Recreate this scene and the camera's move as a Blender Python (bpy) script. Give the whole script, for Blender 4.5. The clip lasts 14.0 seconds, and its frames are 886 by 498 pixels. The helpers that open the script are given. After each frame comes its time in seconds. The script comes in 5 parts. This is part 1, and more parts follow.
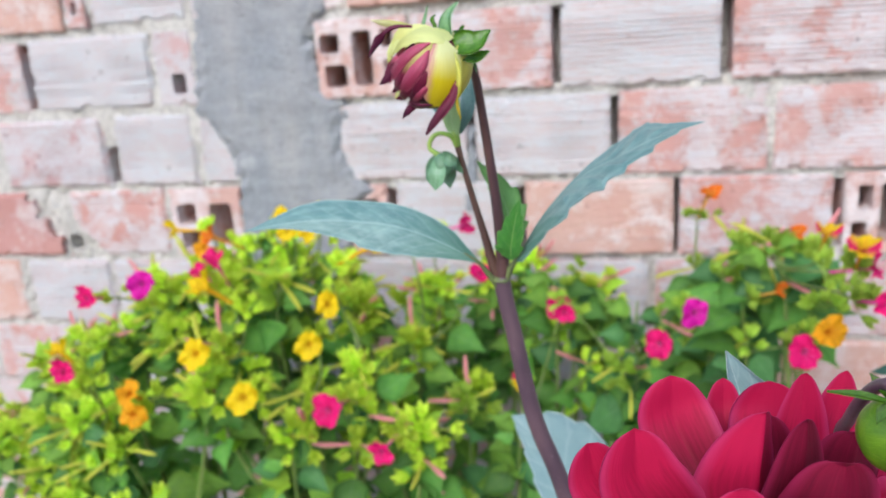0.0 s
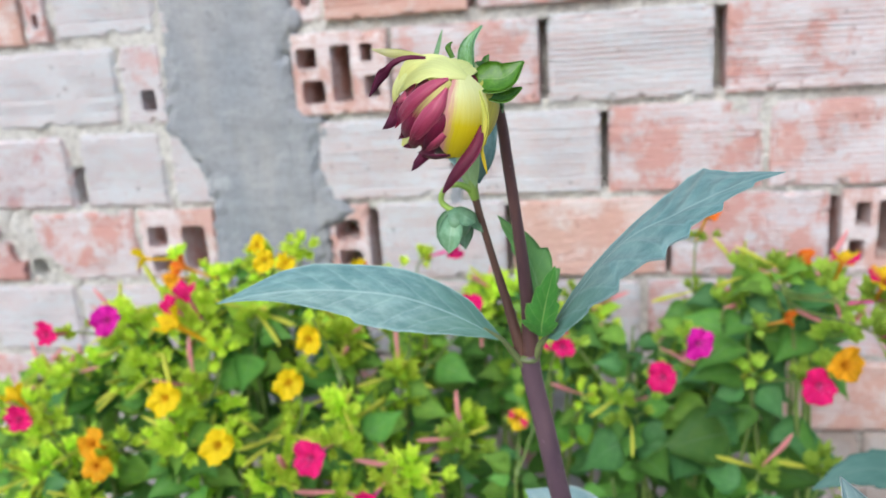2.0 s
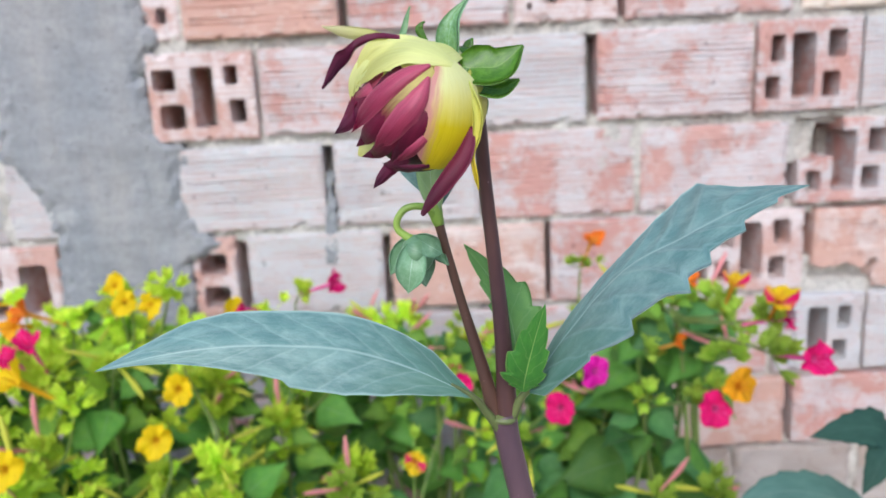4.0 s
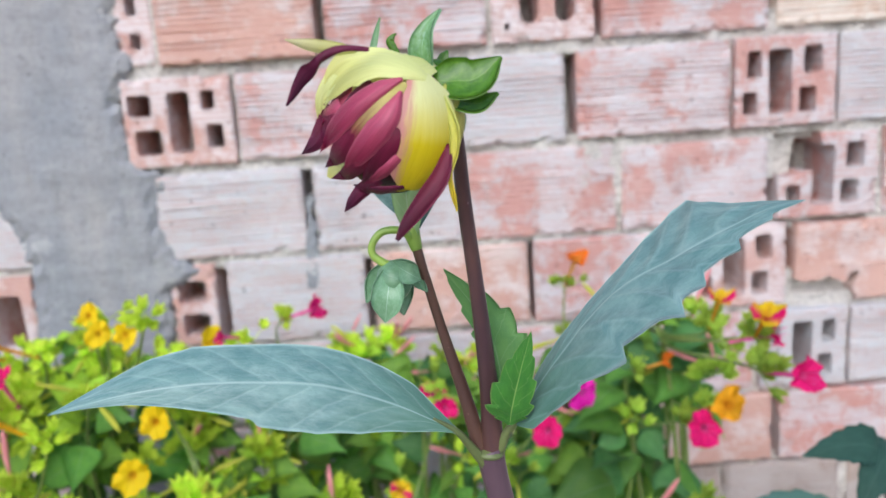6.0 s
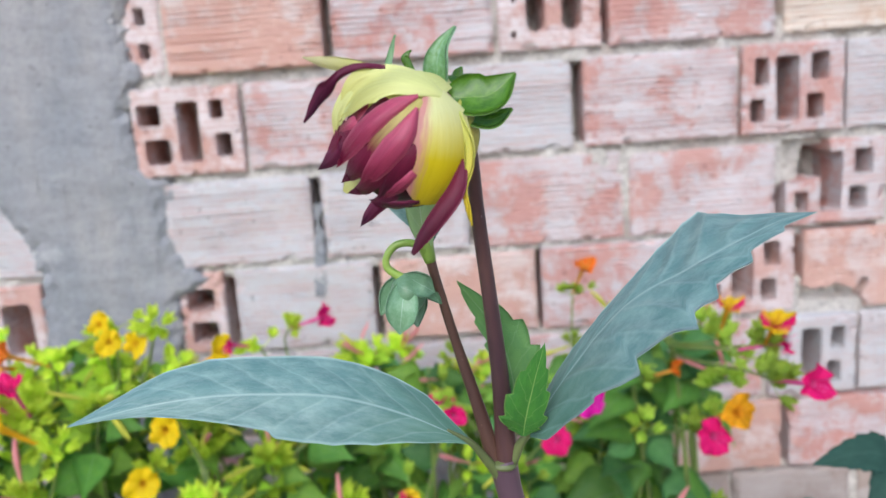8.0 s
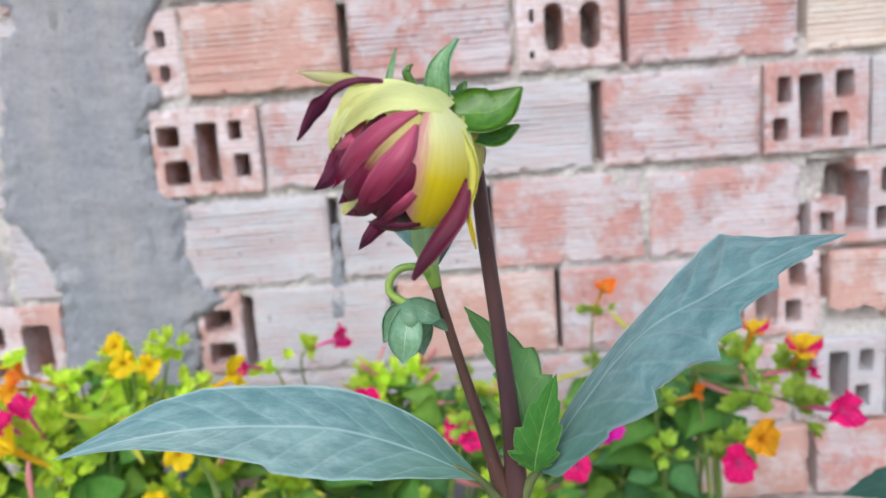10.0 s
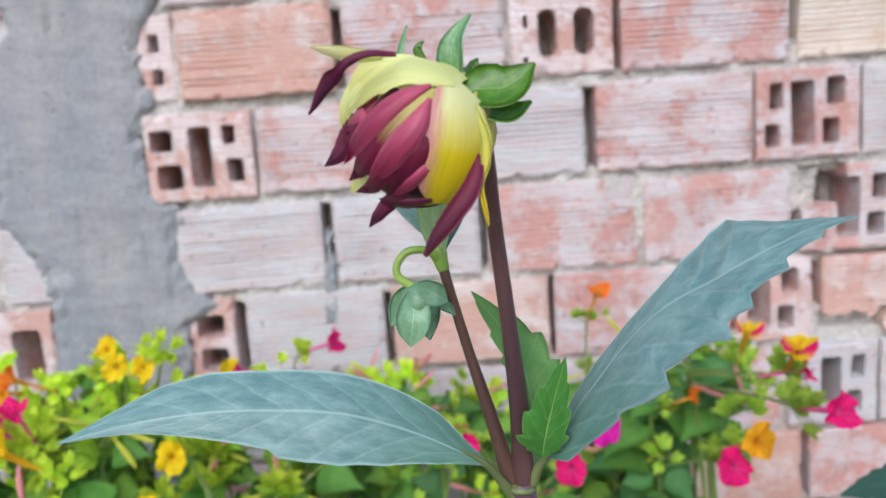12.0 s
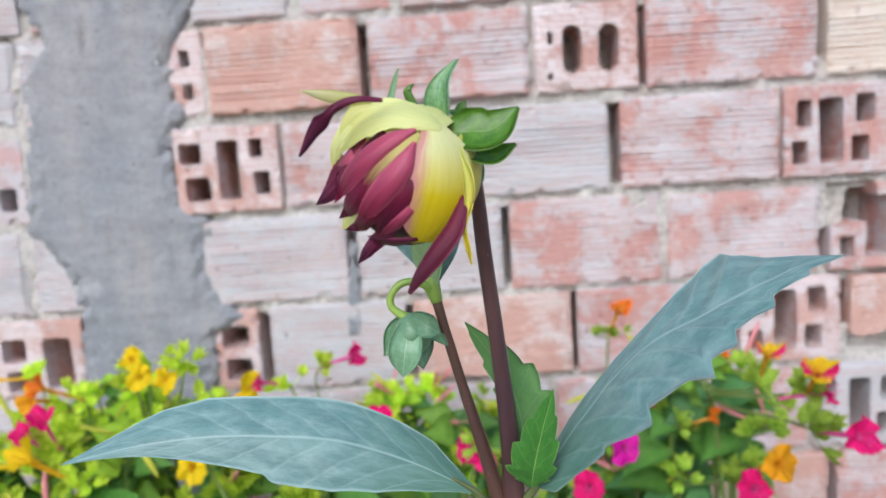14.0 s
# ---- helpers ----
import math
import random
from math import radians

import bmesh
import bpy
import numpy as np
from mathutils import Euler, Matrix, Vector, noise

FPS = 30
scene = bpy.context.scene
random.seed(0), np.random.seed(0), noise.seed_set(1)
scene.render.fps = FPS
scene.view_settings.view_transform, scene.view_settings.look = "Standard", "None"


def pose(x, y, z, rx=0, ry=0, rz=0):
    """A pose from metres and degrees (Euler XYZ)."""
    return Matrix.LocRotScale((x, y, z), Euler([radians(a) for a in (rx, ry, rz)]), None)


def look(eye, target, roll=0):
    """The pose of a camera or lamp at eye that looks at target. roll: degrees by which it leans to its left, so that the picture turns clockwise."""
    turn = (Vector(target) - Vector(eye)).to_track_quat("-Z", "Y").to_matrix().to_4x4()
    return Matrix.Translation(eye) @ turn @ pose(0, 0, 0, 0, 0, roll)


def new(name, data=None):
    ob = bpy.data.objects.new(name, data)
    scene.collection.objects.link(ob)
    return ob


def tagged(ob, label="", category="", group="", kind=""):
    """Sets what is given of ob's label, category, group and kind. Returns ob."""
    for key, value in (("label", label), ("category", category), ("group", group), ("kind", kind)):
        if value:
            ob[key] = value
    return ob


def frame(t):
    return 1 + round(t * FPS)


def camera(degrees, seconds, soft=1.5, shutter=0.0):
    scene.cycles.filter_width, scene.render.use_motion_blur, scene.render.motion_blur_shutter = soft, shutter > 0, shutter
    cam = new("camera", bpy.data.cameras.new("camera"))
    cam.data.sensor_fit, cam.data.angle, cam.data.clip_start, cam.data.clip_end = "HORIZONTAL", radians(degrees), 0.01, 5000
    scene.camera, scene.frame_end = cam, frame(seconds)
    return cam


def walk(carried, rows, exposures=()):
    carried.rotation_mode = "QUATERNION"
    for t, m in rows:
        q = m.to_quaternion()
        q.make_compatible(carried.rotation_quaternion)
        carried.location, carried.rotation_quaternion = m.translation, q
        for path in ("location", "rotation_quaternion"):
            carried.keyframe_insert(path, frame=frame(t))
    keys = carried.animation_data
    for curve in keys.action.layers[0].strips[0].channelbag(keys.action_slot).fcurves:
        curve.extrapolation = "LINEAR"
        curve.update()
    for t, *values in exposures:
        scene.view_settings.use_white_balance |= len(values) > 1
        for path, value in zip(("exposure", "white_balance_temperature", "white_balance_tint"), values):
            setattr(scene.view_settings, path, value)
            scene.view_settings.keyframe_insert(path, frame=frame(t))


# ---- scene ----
# ---------------- camera and its way ----------------
cam = camera(60.0, 14.0)
PATH = [
    (0, (0.0545, -0.1021, 1.0025), (-0.384, 1.777, 0.480), -3.77),
    (0.5, (0.0572, -0.0875, 1.0046), (-0.403, 1.787, 0.488), -3.87),
    (1, (0.0519, -0.0767, 1.0068), (-0.411, 1.798, 0.495), -4.02),
    (1.5, (0.0438, -0.0671, 1.0052), (-0.393, 1.820, 0.501), -4.19),
    (2, (0.0341, -0.0553, 1.0085), (-0.346, 1.844, 0.506), -3.94),
    (2.5, (0.0271, -0.0415, 1.0048), (-0.275, 1.878, 0.515), -3.71),
    (3, (0.0198, -0.0309, 1.0005), (-0.188, 1.902, 0.529), -3.36),
    (3.5, (0.0090, -0.0231, 1.0013), (-0.091, 1.921, 0.538), -2.89),
    (4, (0.0051, -0.0165, 1.0007), (-0.012, 1.932, 0.554), -2.97),
    (6.5, (0.0062, -0.0067, 0.9993), (0.037, 1.954, 0.611), -3.85),
    (7, (0.0050, -0.0083, 0.9995), (0.031, 1.957, 0.615), -3.97),
    (7.5, (0.0062, -0.0089, 1.0004), (0.024, 1.957, 0.619), -3.98),
    (8, (0.0047, -0.0080, 1.0009), (0.019, 1.957, 0.624), -4.09),
    (10.5, (0.0080, 0.0006, 0.9998), (-0.036, 1.976, 0.685), -4.17),
    (11, (0.0077, 0.0005, 0.9990), (-0.039, 1.976, 0.686), -4.02),
    (11.5, (0.0051, 0.0001, 0.9960), (-0.017, 1.978, 0.699), -4.06),
    (12, (0.0040, 0.0002, 0.9950), (-0.006, 1.978, 0.695), -4.12),
    (12.5, (0.0062, 0.0005, 0.9973), (-0.037, 1.974, 0.674), -4.02),
    (13, (0.0079, -0.0019, 0.9982), (-0.050, 1.977, 0.692), -3.98),
    (13.5, (0.0113, -0.0020, 1.0002), (-0.081, 1.974, 0.696), -3.68),
    (14, (0.0113, -0.0030, 0.9994), (-0.070, 1.978, 0.732), -3.75),
]
cam.data.dof.use_dof = True
cam.data.dof.focus_distance, cam.data.dof.aperture_fstop = 0.155, 24.0
walk(cam, [(t, look(eye, target, roll)) for t, eye, target, roll in PATH], exposures=[(0.0, 0.28, 5870, 9.0), (1.0, 0.26, 5870, 8.5), (2.0, 0.23, 5900, 6.5), (3.0, 0.20, 5880, 8.5), (4.0, 0.20, 5870, 9.5), (7.0, 0.15, 5870, 11), (14.0, 0.12, 5880, 10.5)])

# ---------------- sky, sun ----------------
world = bpy.data.worlds.new("sky")
scene.world = world
world.use_nodes = True
wn = world.node_tree
sky = wn.nodes.new("ShaderNodeTexSky")
sky.sky_type = "NISHITA"
sky.sun_disc = False
sky.sun_elevation, sky.sun_rotation = radians(42), radians(195)
sky.dust_density, sky.air_density = 3.0, 1.0
wn.links.new(sky.outputs["Color"], wn.nodes["Background"].inputs["Color"])
wn.nodes["Background"].inputs["Strength"].default_value = 0.19

sun = new("sun", bpy.data.lights.new("sun", "SUN"))
sun.data.energy, sun.data.angle, sun.data.color = 1.0, radians(50), (1.0, 0.985, 0.96)
sun.matrix_world = look((-1.0, -3.6, 3.6), (0, 0.5, 0.6))

# ---------------- materials ----------------
def nodes_of(name):
    m = bpy.data.materials.new(name)
    m.use_nodes = True
    return m, m.node_tree, m.node_tree.nodes["Principled BSDF"]


def noise_tex(nt, vec, scale, detail=4.0, rough=0.6, stretch=None):
    if stretch:
        mp = nt.nodes.new("ShaderNodeMapping")
        mp.inputs["Scale"].default_value = stretch
        nt.links.new(vec, mp.inputs["Vector"])
        vec = mp.outputs["Vector"]
    n = nt.nodes.new("ShaderNodeTexNoise")
    n.inputs["Scale"].default_value, n.inputs["Detail"].default_value, n.inputs["Roughness"].default_value = scale, detail, rough
    nt.links.new(vec, n.inputs["Vector"])
    return n.outputs["Fac"]


def ramp(nt, fac, stops):
    r = nt.nodes.new("ShaderNodeValToRGB")
    while len(r.color_ramp.elements) < len(stops):
        r.color_ramp.elements.new(0.5)
    for e, (p, c) in zip(r.color_ramp.elements, stops):
        e.position, e.color = p, (*c, 1) if len(c) == 3 else c
    nt.links.new(fac, r.inputs["Fac"])
    return r.outputs["Color"]


def mix(nt, fac, a, b, mode="MIX"):
    m = nt.nodes.new("ShaderNodeMix")
    m.data_type, m.blend_type = "RGBA", mode
    for slot, v in ((0, fac), (6, a), (7, b)):
        if isinstance(v, bpy.types.NodeSocket):
            nt.links.new(v, m.inputs[slot])
        elif slot == 0:
            m.inputs[0].default_value = v
        else:
            m.inputs[slot].default_value = (*v, 1)
    return m.outputs[2]


def bump(nt, bsdf, height, strength, distance):
    b = nt.nodes.new("ShaderNodeBump")
    b.inputs["Strength"].default_value, b.inputs["Distance"].default_value = strength, distance
    nt.links.new(height, b.inputs["Height"])
    nt.links.new(b.outputs["Normal"], bsdf.inputs["Normal"])


def own_coords(nt):
    """Object coordinates, shifted for each object."""
    tc, oi, add = (nt.nodes.new("ShaderNode" + k) for k in ("TexCoord", "ObjectInfo", "VectorMath"))
    mul = nt.nodes.new("ShaderNodeMath")
    mul.operation, mul.inputs[1].default_value = "MULTIPLY", 53.0
    nt.links.new(oi.outputs["Random"], mul.inputs[0])
    nt.links.new(tc.outputs["Object"], add.inputs[0])
    nt.links.new(mul.outputs[0], add.inputs[1])
    return add.outputs[0], oi.outputs["Random"]


PITCH = 0.0070  # of the grooves in the bricks


def brick_material(name, clay, dark, lime, cover):
    """Fired clay under lime wash: cover 0..1 tells how much lime is left."""
    m, nt, b = nodes_of(name)
    vec, rnd = own_coords(nt)
    big = noise_tex(nt, vec, 15, 10, 0.76)
    streak = noise_tex(nt, vec, 9, 3, 0.6, (1.2, 1, 24))
    speck = noise_tex(nt, vec, 130, 3, 0.7)
    body = mix(nt, ramp(nt, noise_tex(nt, vec, 7, 4), [(0.35, (0, 0, 0)), (0.68, (1, 1, 1))]), clay, dark)
    c = 0.72 - 0.45 * cover
    wash = ramp(nt, big, [(c - 0.05, (0.12, 0.12, 0.12)), (c + 0.03, (1, 1, 1))])
    lines = ramp(nt, streak, [(0.34, (0.90, 0.90, 0.90)), (0.50, (1, 1, 1))])
    grains = ramp(nt, speck, [(0.30, (0.62, 0.62, 0.62)), (0.46, (1, 1, 1))])
    sep = nt.nodes.new("ShaderNodeSeparateXYZ")
    nt.links.new(nt.nodes.new("ShaderNodeTexCoord").outputs["Object"], sep.inputs[0])
    turn, wave = nt.nodes.new("ShaderNodeMath"), nt.nodes.new("ShaderNodeMath")
    turn.operation, turn.inputs[1].default_value, wave.operation = "MULTIPLY", 2 * math.pi / PITCH, "COSINE"
    nt.links.new(sep.outputs[2], turn.inputs[0])
    nt.links.new(turn.outputs[0], wave.inputs[0])
    # lime cut back along the grooves: bare clay, plus their shadow lines painted in
    groove = ramp(nt, wave.outputs[0], [(0.0, (0.42, 0.42, 0.42)), (0.30, (1, 1, 1))])
    patch = ramp(nt, noise_tex(nt, vec, 16, 6, 0.75, (1, 1, 3.5)), [(0.40, (0, 0, 0)), (0.58, (1, 1, 1))])
    lines = mix(nt, 1.0, lines, mix(nt, patch, (1, 1, 1), groove), "MULTIPLY")
    fac = mix(nt, 1.0, mix(nt, 1.0, wash, lines, "MULTIPLY"), grains, "MULTIPLY")
    tint = mix(nt, noise_tex(nt, vec, 20, 3), lime, tuple(v * k for v, k in zip(lime, (0.90, 0.87, 0.88))))
    col = mix(nt, fac, body, tint)
    pits = ramp(nt, noise_tex(nt, vec, 120, 2, 0.5), [(0.27, (0.22, 0.2, 0.2)), (0.30, (1, 1, 1))])
    nt.links.new(mix(nt, 0.7, col, pits, "MULTIPLY"), b.inputs["Base Color"])
    b.inputs["Roughness"].default_value = 0.92
    b.inputs["Specular IOR Level"].default_value = 0.25
    bump(nt, b, mix(nt, 0.45, noise_tex(nt, vec, 230, 4, 0.7), fac), 0.8, 0.0016)
    return m


CLAY, DARK = (0.56, 0.36, 0.31), (0.48, 0.26, 0.22)
M_WHITE = brick_material("brick_limewashed", CLAY, DARK, (0.572, 0.588, 0.598), 0.82)
M_PINK = brick_material("brick_worn_wash", (0.57, 0.33, 0.285), (0.52, 0.255, 0.21), (0.622, 0.605, 0.610), 0.52)
M_RED = brick_material("brick_bare_clay", (0.60, 0.38, 0.31), (0.54, 0.30, 0.235), (0.70, 0.62, 0.58), 0.40)
M_HOLLOW = brick_material("brick_end", (0.58, 0.36, 0.30), (0.50, 0.27, 0.22), (0.74, 0.68, 0.67), 0.5)
M_DEEP = brick_material("brick_deep_red", (0.50, 0.27, 0.24), (0.44, 0.20, 0.175), (0.62, 0.54, 0.52), 0.34)
M_GREY = brick_material("brick_grey_wash", (0.56, 0.41, 0.39), (0.52, 0.32, 0.30), (0.548, 0.565, 0.574), 0.80)
M_GREY_WORN = brick_material("brick_grey_wash_worn", (0.55, 0.36, 0.34), (0.47, 0.28, 0.27), (0.585, 0.590, 0.598), 0.56)
M_GREY_BROWN = brick_material("brick_grey_brown", (0.42, 0.34, 0.29), (0.34, 0.27, 0.23), (0.46, 0.42, 0.39), 0.55)
M_CREAM = brick_material("brick_cream", (0.66, 0.50, 0.38), (0.62, 0.40, 0.28), (0.78, 0.73, 0.64), 0.62)


def plain_rough(name, a, b_, scale, fine, strength, dist, rough=0.92, third=None, run=None, pits=False):
    m, nt, b = nodes_of(name)
    tc = nt.nodes.new("ShaderNodeTexCoord").outputs["Object"]
    col = mix(nt, ramp(nt, noise_tex(nt, tc, scale, 6, 0.65), [(0.33, (0, 0, 0)), (0.67, (1, 1, 1))]), a, b_)
    if third:
        col = mix(nt, ramp(nt, noise_tex(nt, tc, scale * 2.7, 5, 0.7), [(0.58, (0, 0, 0)), (0.7, (1, 1, 1))]), col, third)
    if run:
        col = mix(nt, ramp(nt, noise_tex(nt, tc, 9, 4, 0.6, (1.6, 1, 0.35)), [(0.42, (0, 0, 0)), (0.66, (0.8, 0.8, 0.8))]), col, run)
    if pits:
        holes = ramp(nt, noise_tex(nt, tc, 75, 3, 0.6, (1, 1, 1.6)), [(0.27, (0.35, 0.35, 0.35)), (0.315, (1, 1, 1))])
        trowel = ramp(nt, noise_tex(nt, tc, 22, 5, 0.7, (0.7, 1, 2.4)), [(0.35, (0.84, 0.84, 0.84)), (0.6, (1.04, 1.04, 1.04))])
        col = mix(nt, 1.0, mix(nt, 1.0, col, holes, "MULTIPLY"), trowel, "MULTIPLY")
    grain = ramp(nt, noise_tex(nt, tc, fine, 3, 0.7), [(0.3, (1 - 0.36 * strength,) * 3), (0.55, (1, 1, 1))])
    nt.links.new(mix(nt, 1.0, col, grain, "MULTIPLY"), b.inputs["Base Color"])
    b.inputs["Roughness"].default_value = rough
    b.inputs["Specular IOR Level"].default_value = 0.25
    bump(nt, b, noise_tex(nt, tc, fine * 0.7, 5, 0.7), strength, dist)
    return m


M_MORTAR = plain_rough("mortar", (0.65, 0.625, 0.575), (0.55, 0.52, 0.475), 16, 160, 1.0, 0.004, third=(0.72, 0.70, 0.65))
M_CEMENT = plain_rough("cement_smear", (0.325, 0.339, 0.359), (0.275, 0.292, 0.315), 6, 210, 0.6, 0.0028, third=(0.415, 0.425, 0.438), run=(0.395, 0.386, 0.38), pits=True)
M_SOIL = plain_rough("soil", (0.33, 0.27, 0.21), (0.22, 0.175, 0.135), 5, 60, 1.0, 0.01)


# ---------------- mesh helpers ----------------
def thing(name, label, category, group="", at=(0, 0, 0)):
    e = new(name)
    e.empty_display_size = 0.02
    e.location = at
    return tagged(e, label, category, group)


def piece(name, me, parent, label="", m=None, material=None):
    ob = new(name, me)
    if parent is not None:
        ob.parent = parent
    if m is not None:
        ob.matrix_basis = m
    if material and not me.materials:
        me.materials.append(material)
    return tagged(ob, label)


def make_mesh(name, verts, faces, material, smooth=True, uvs=None):
    me = bpy.data.meshes.new(name)
    me.from_pydata([tuple(v) for v in verts], [], faces)
    if material:
        me.materials.append(material)
    if smooth:
        me.polygons.foreach_set("use_smooth", [True] * len(me.polygons))
    if uvs is not None:
        layer = me.uv_layers.new(name="UVMap")
        uv = np.array(uvs, "f")
        idx = np.empty(len(me.loops), "i")
        me.loops.foreach_get("vertex_index", idx)
        layer.data.foreach_set("uv", uv[idx].ravel())
    return me


class Waves:
    """Cheap smooth noise on a plane, about -1 to 1."""

    def __init__(self, rng, size, n=9):
        a = rng.uniform(0, 2 * np.pi, n)
        k = 2 * np.pi / size * rng.uniform(0.6, 1.7, n)
        self.kx, self.kz, self.p, self.n = k * np.cos(a), k * np.sin(a), rng.uniform(0, 7, n), n

    def __call__(self, x, z):
        s = 0
        for kx, kz, p in zip(self.kx, self.kz, self.p):
            s = s + np.sin(kx * x + kz * z + p)
        return s / np.sqrt(self.n * 0.8)


def plate(name, w, h, nx, nz, solid, front, depth, material):
    """A slab in the x-z plane, its front at y = front(x, z), its sides going back to depth; cells where solid(x, z) < 0 are cut out."""
    X, Z = np.meshgrid(np.linspace(0, w, nx + 1), np.linspace(0, h, nz + 1))
    cx, cz = (X[:-1, :-1] + X[1:, 1:]) / 2, (Z[:-1, :-1] + Z[1:, 1:]) / 2
    keep = solid(cx, cz) > 0 if solid else np.ones(cx.shape, bool)
    if solid:
        pad = np.pad(keep, 1, mode="edge")
        some = pad[:-1, :-1].astype(int) + pad[1:, :-1] + pad[:-1, 1:] + pad[1:, 1:]
        rim = (some > 0) & (some < 4)
        e = 1e-4
        d = solid(X, Z)
        gx, gz = (solid(X + e, Z) - solid(X - e, Z)) / (2 * e), (solid(X, Z + e) - solid(X, Z - e)) / (2 * e)
        g = np.maximum(gx * gx + gz * gz, 0.2)
        lim = 0.9 * max(w / nx, h / nz)
        inner = np.zeros(X.shape, bool)
        inner[1:-1, 1:-1] = True
        ok = rim & inner
        for _ in range(2):
            d = solid(X, Z)
            X, Z = np.where(ok, X - np.clip(d * gx / g, -lim, lim), X), np.where(ok, Z - np.clip(d * gz / g, -lim, lim), Z)
    Y = front(X, Z)
    n = X.size
    verts = np.concatenate([np.stack([X, Y, Z], -1).reshape(-1, 3), np.stack([X, np.full(X.shape, depth), Z], -1).reshape(-1, 3)])
    idx = np.arange(n).reshape(X.shape)
    a, b, c, d4 = idx[:-1, :-1], idx[:-1, 1:], idx[1:, 1:], idx[1:, :-1]
    faces = np.stack([a, b, c, d4], -1)[keep].tolist()
    out = np.pad(keep, 1, constant_values=False)
    for dz, dx, p, q in ((-1, 0, a, b), (0, 1, b, c), (1, 0, c, d4), (0, -1, d4, a)):
        near = out[1 + dz : out.shape[0] - 1 + dz, 1 + dx : out.shape[1] - 1 + dx]
        rim = keep & ~near
        faces += [(i, i + n, j + n, j) for i, j in zip(p[rim].tolist(), q[rim].tolist())]
    used = np.zeros(2 * n, bool)
    for f in faces:
        for i in f:
            used[i] = True
    new_i = np.cumsum(used) - 1
    faces = [[int(new_i[i]) for i in f] for f in faces]
    return make_mesh(name, verts[used], faces, material, smooth=False)


# ---------------- the ground ----------------
def ground_mesh():
    rng = np.random.default_rng(3)
    w1, w2 = Waves(rng, 0.5), Waves(rng, 0.09)
    xs = np.concatenate([[-400, -60, -12, -5], np.linspace(-2.5, 2.5, 90), [5, 12, 60, 400]])
    ys = np.concatenate([[-400, -60, -12, -4], np.linspace(-1.5, 1.02, 60), [3, 12, 60, 400]])
    X, Y = np.meshgrid(xs, ys)
    near = (np.abs(X) < 2.6) & (np.abs(Y) < 1.6)
    Z = np.where(near, 0.018 * w1(X, Y) + 0.006 * w2(X, Y), -0.01)
    i = np.arange(X.size).reshape(X.shape)
    faces = np.stack([i[:-1, :-1], i[:-1, 1:], i[1:, 1:], i[1:, :-1]], -1).reshape(-1, 4).tolist()
    return make_mesh("ground", np.stack([X, Y, Z], -1).reshape(-1, 3), faces, M_SOIL)


ground = tagged(new("ground", ground_mesh()), "bare brown garden soil, dry and lumpy", "ground", kind="structure")

# ---------------- the brick wall ----------------
FACE = 1.0  # y of the brick faces
ROWS = {  # course: bottom and top
    "top": (1.176, 1.286), "one": (1.057, 1.167), "two": (0.930, 1.043), "three": (0.806, 0.918),
    "four": (0.686, 0.797), "five": (0.567, 0.678), "six": (0.458, 0.558), "seven": (0.346, 0.450),
}
WALL_X0, WALL_X1, WALL_TOP = -1.75, 1.6, 1.75
HOLES_A = [(0.05, 0.58, 0.22, 0.24), (0.09, 0.14, 0.24, 0.29), (0.41, 0.15, 0.21, 0.69), (0.72, 0.62, 0.13, 0.22), (0.745, 0.19, 0.155, 0.27)]
HOLES_E = [(0.12, 0.55, 0.145, 0.30), (0.075, 0.14, 0.15, 0.26), (0.33, 0.14, 0.23, 0.72), (0.67, 0.57, 0.18, 0.31), (0.63, 0.14, 0.175, 0.29)]
HOLES_H = [(0.05, 0.53, 0.17, 0.30), (0.05, 0.12, 0.17, 0.27), (0.36, 0.13, 0.23, 0.72), (0.70, 0.56, 0.16, 0.30), (0.66, 0.13, 0.17, 0.28)]
HOLES_OVAL = [(0.27, 0.21, 0.19, 0.55), (0.62, 0.21, 0.20, 0.54), (0.13, 0.54, 0.05, 0.16), (0.12, 0.14, 0.05, 0.09)]
HOLES_HALF = [(0.16, 0.53, 0.62, 0.28), (0.2, 0.12, 0.6, 0.28)]
HOLES_NARROW = [(0.32, 0.58, 0.3, 0.2), (0.36, 0.2, 0.3, 0.18)]
HOLES_LONE = [(0.40, 0.16, 0.38, 0.28)]
HOLES_LEFT = [(0.10, 0.48, 0.26, 0.3), (0.12, 0.1, 0.26, 0.28), (0.55, 0.12, 0.32, 0.66)]


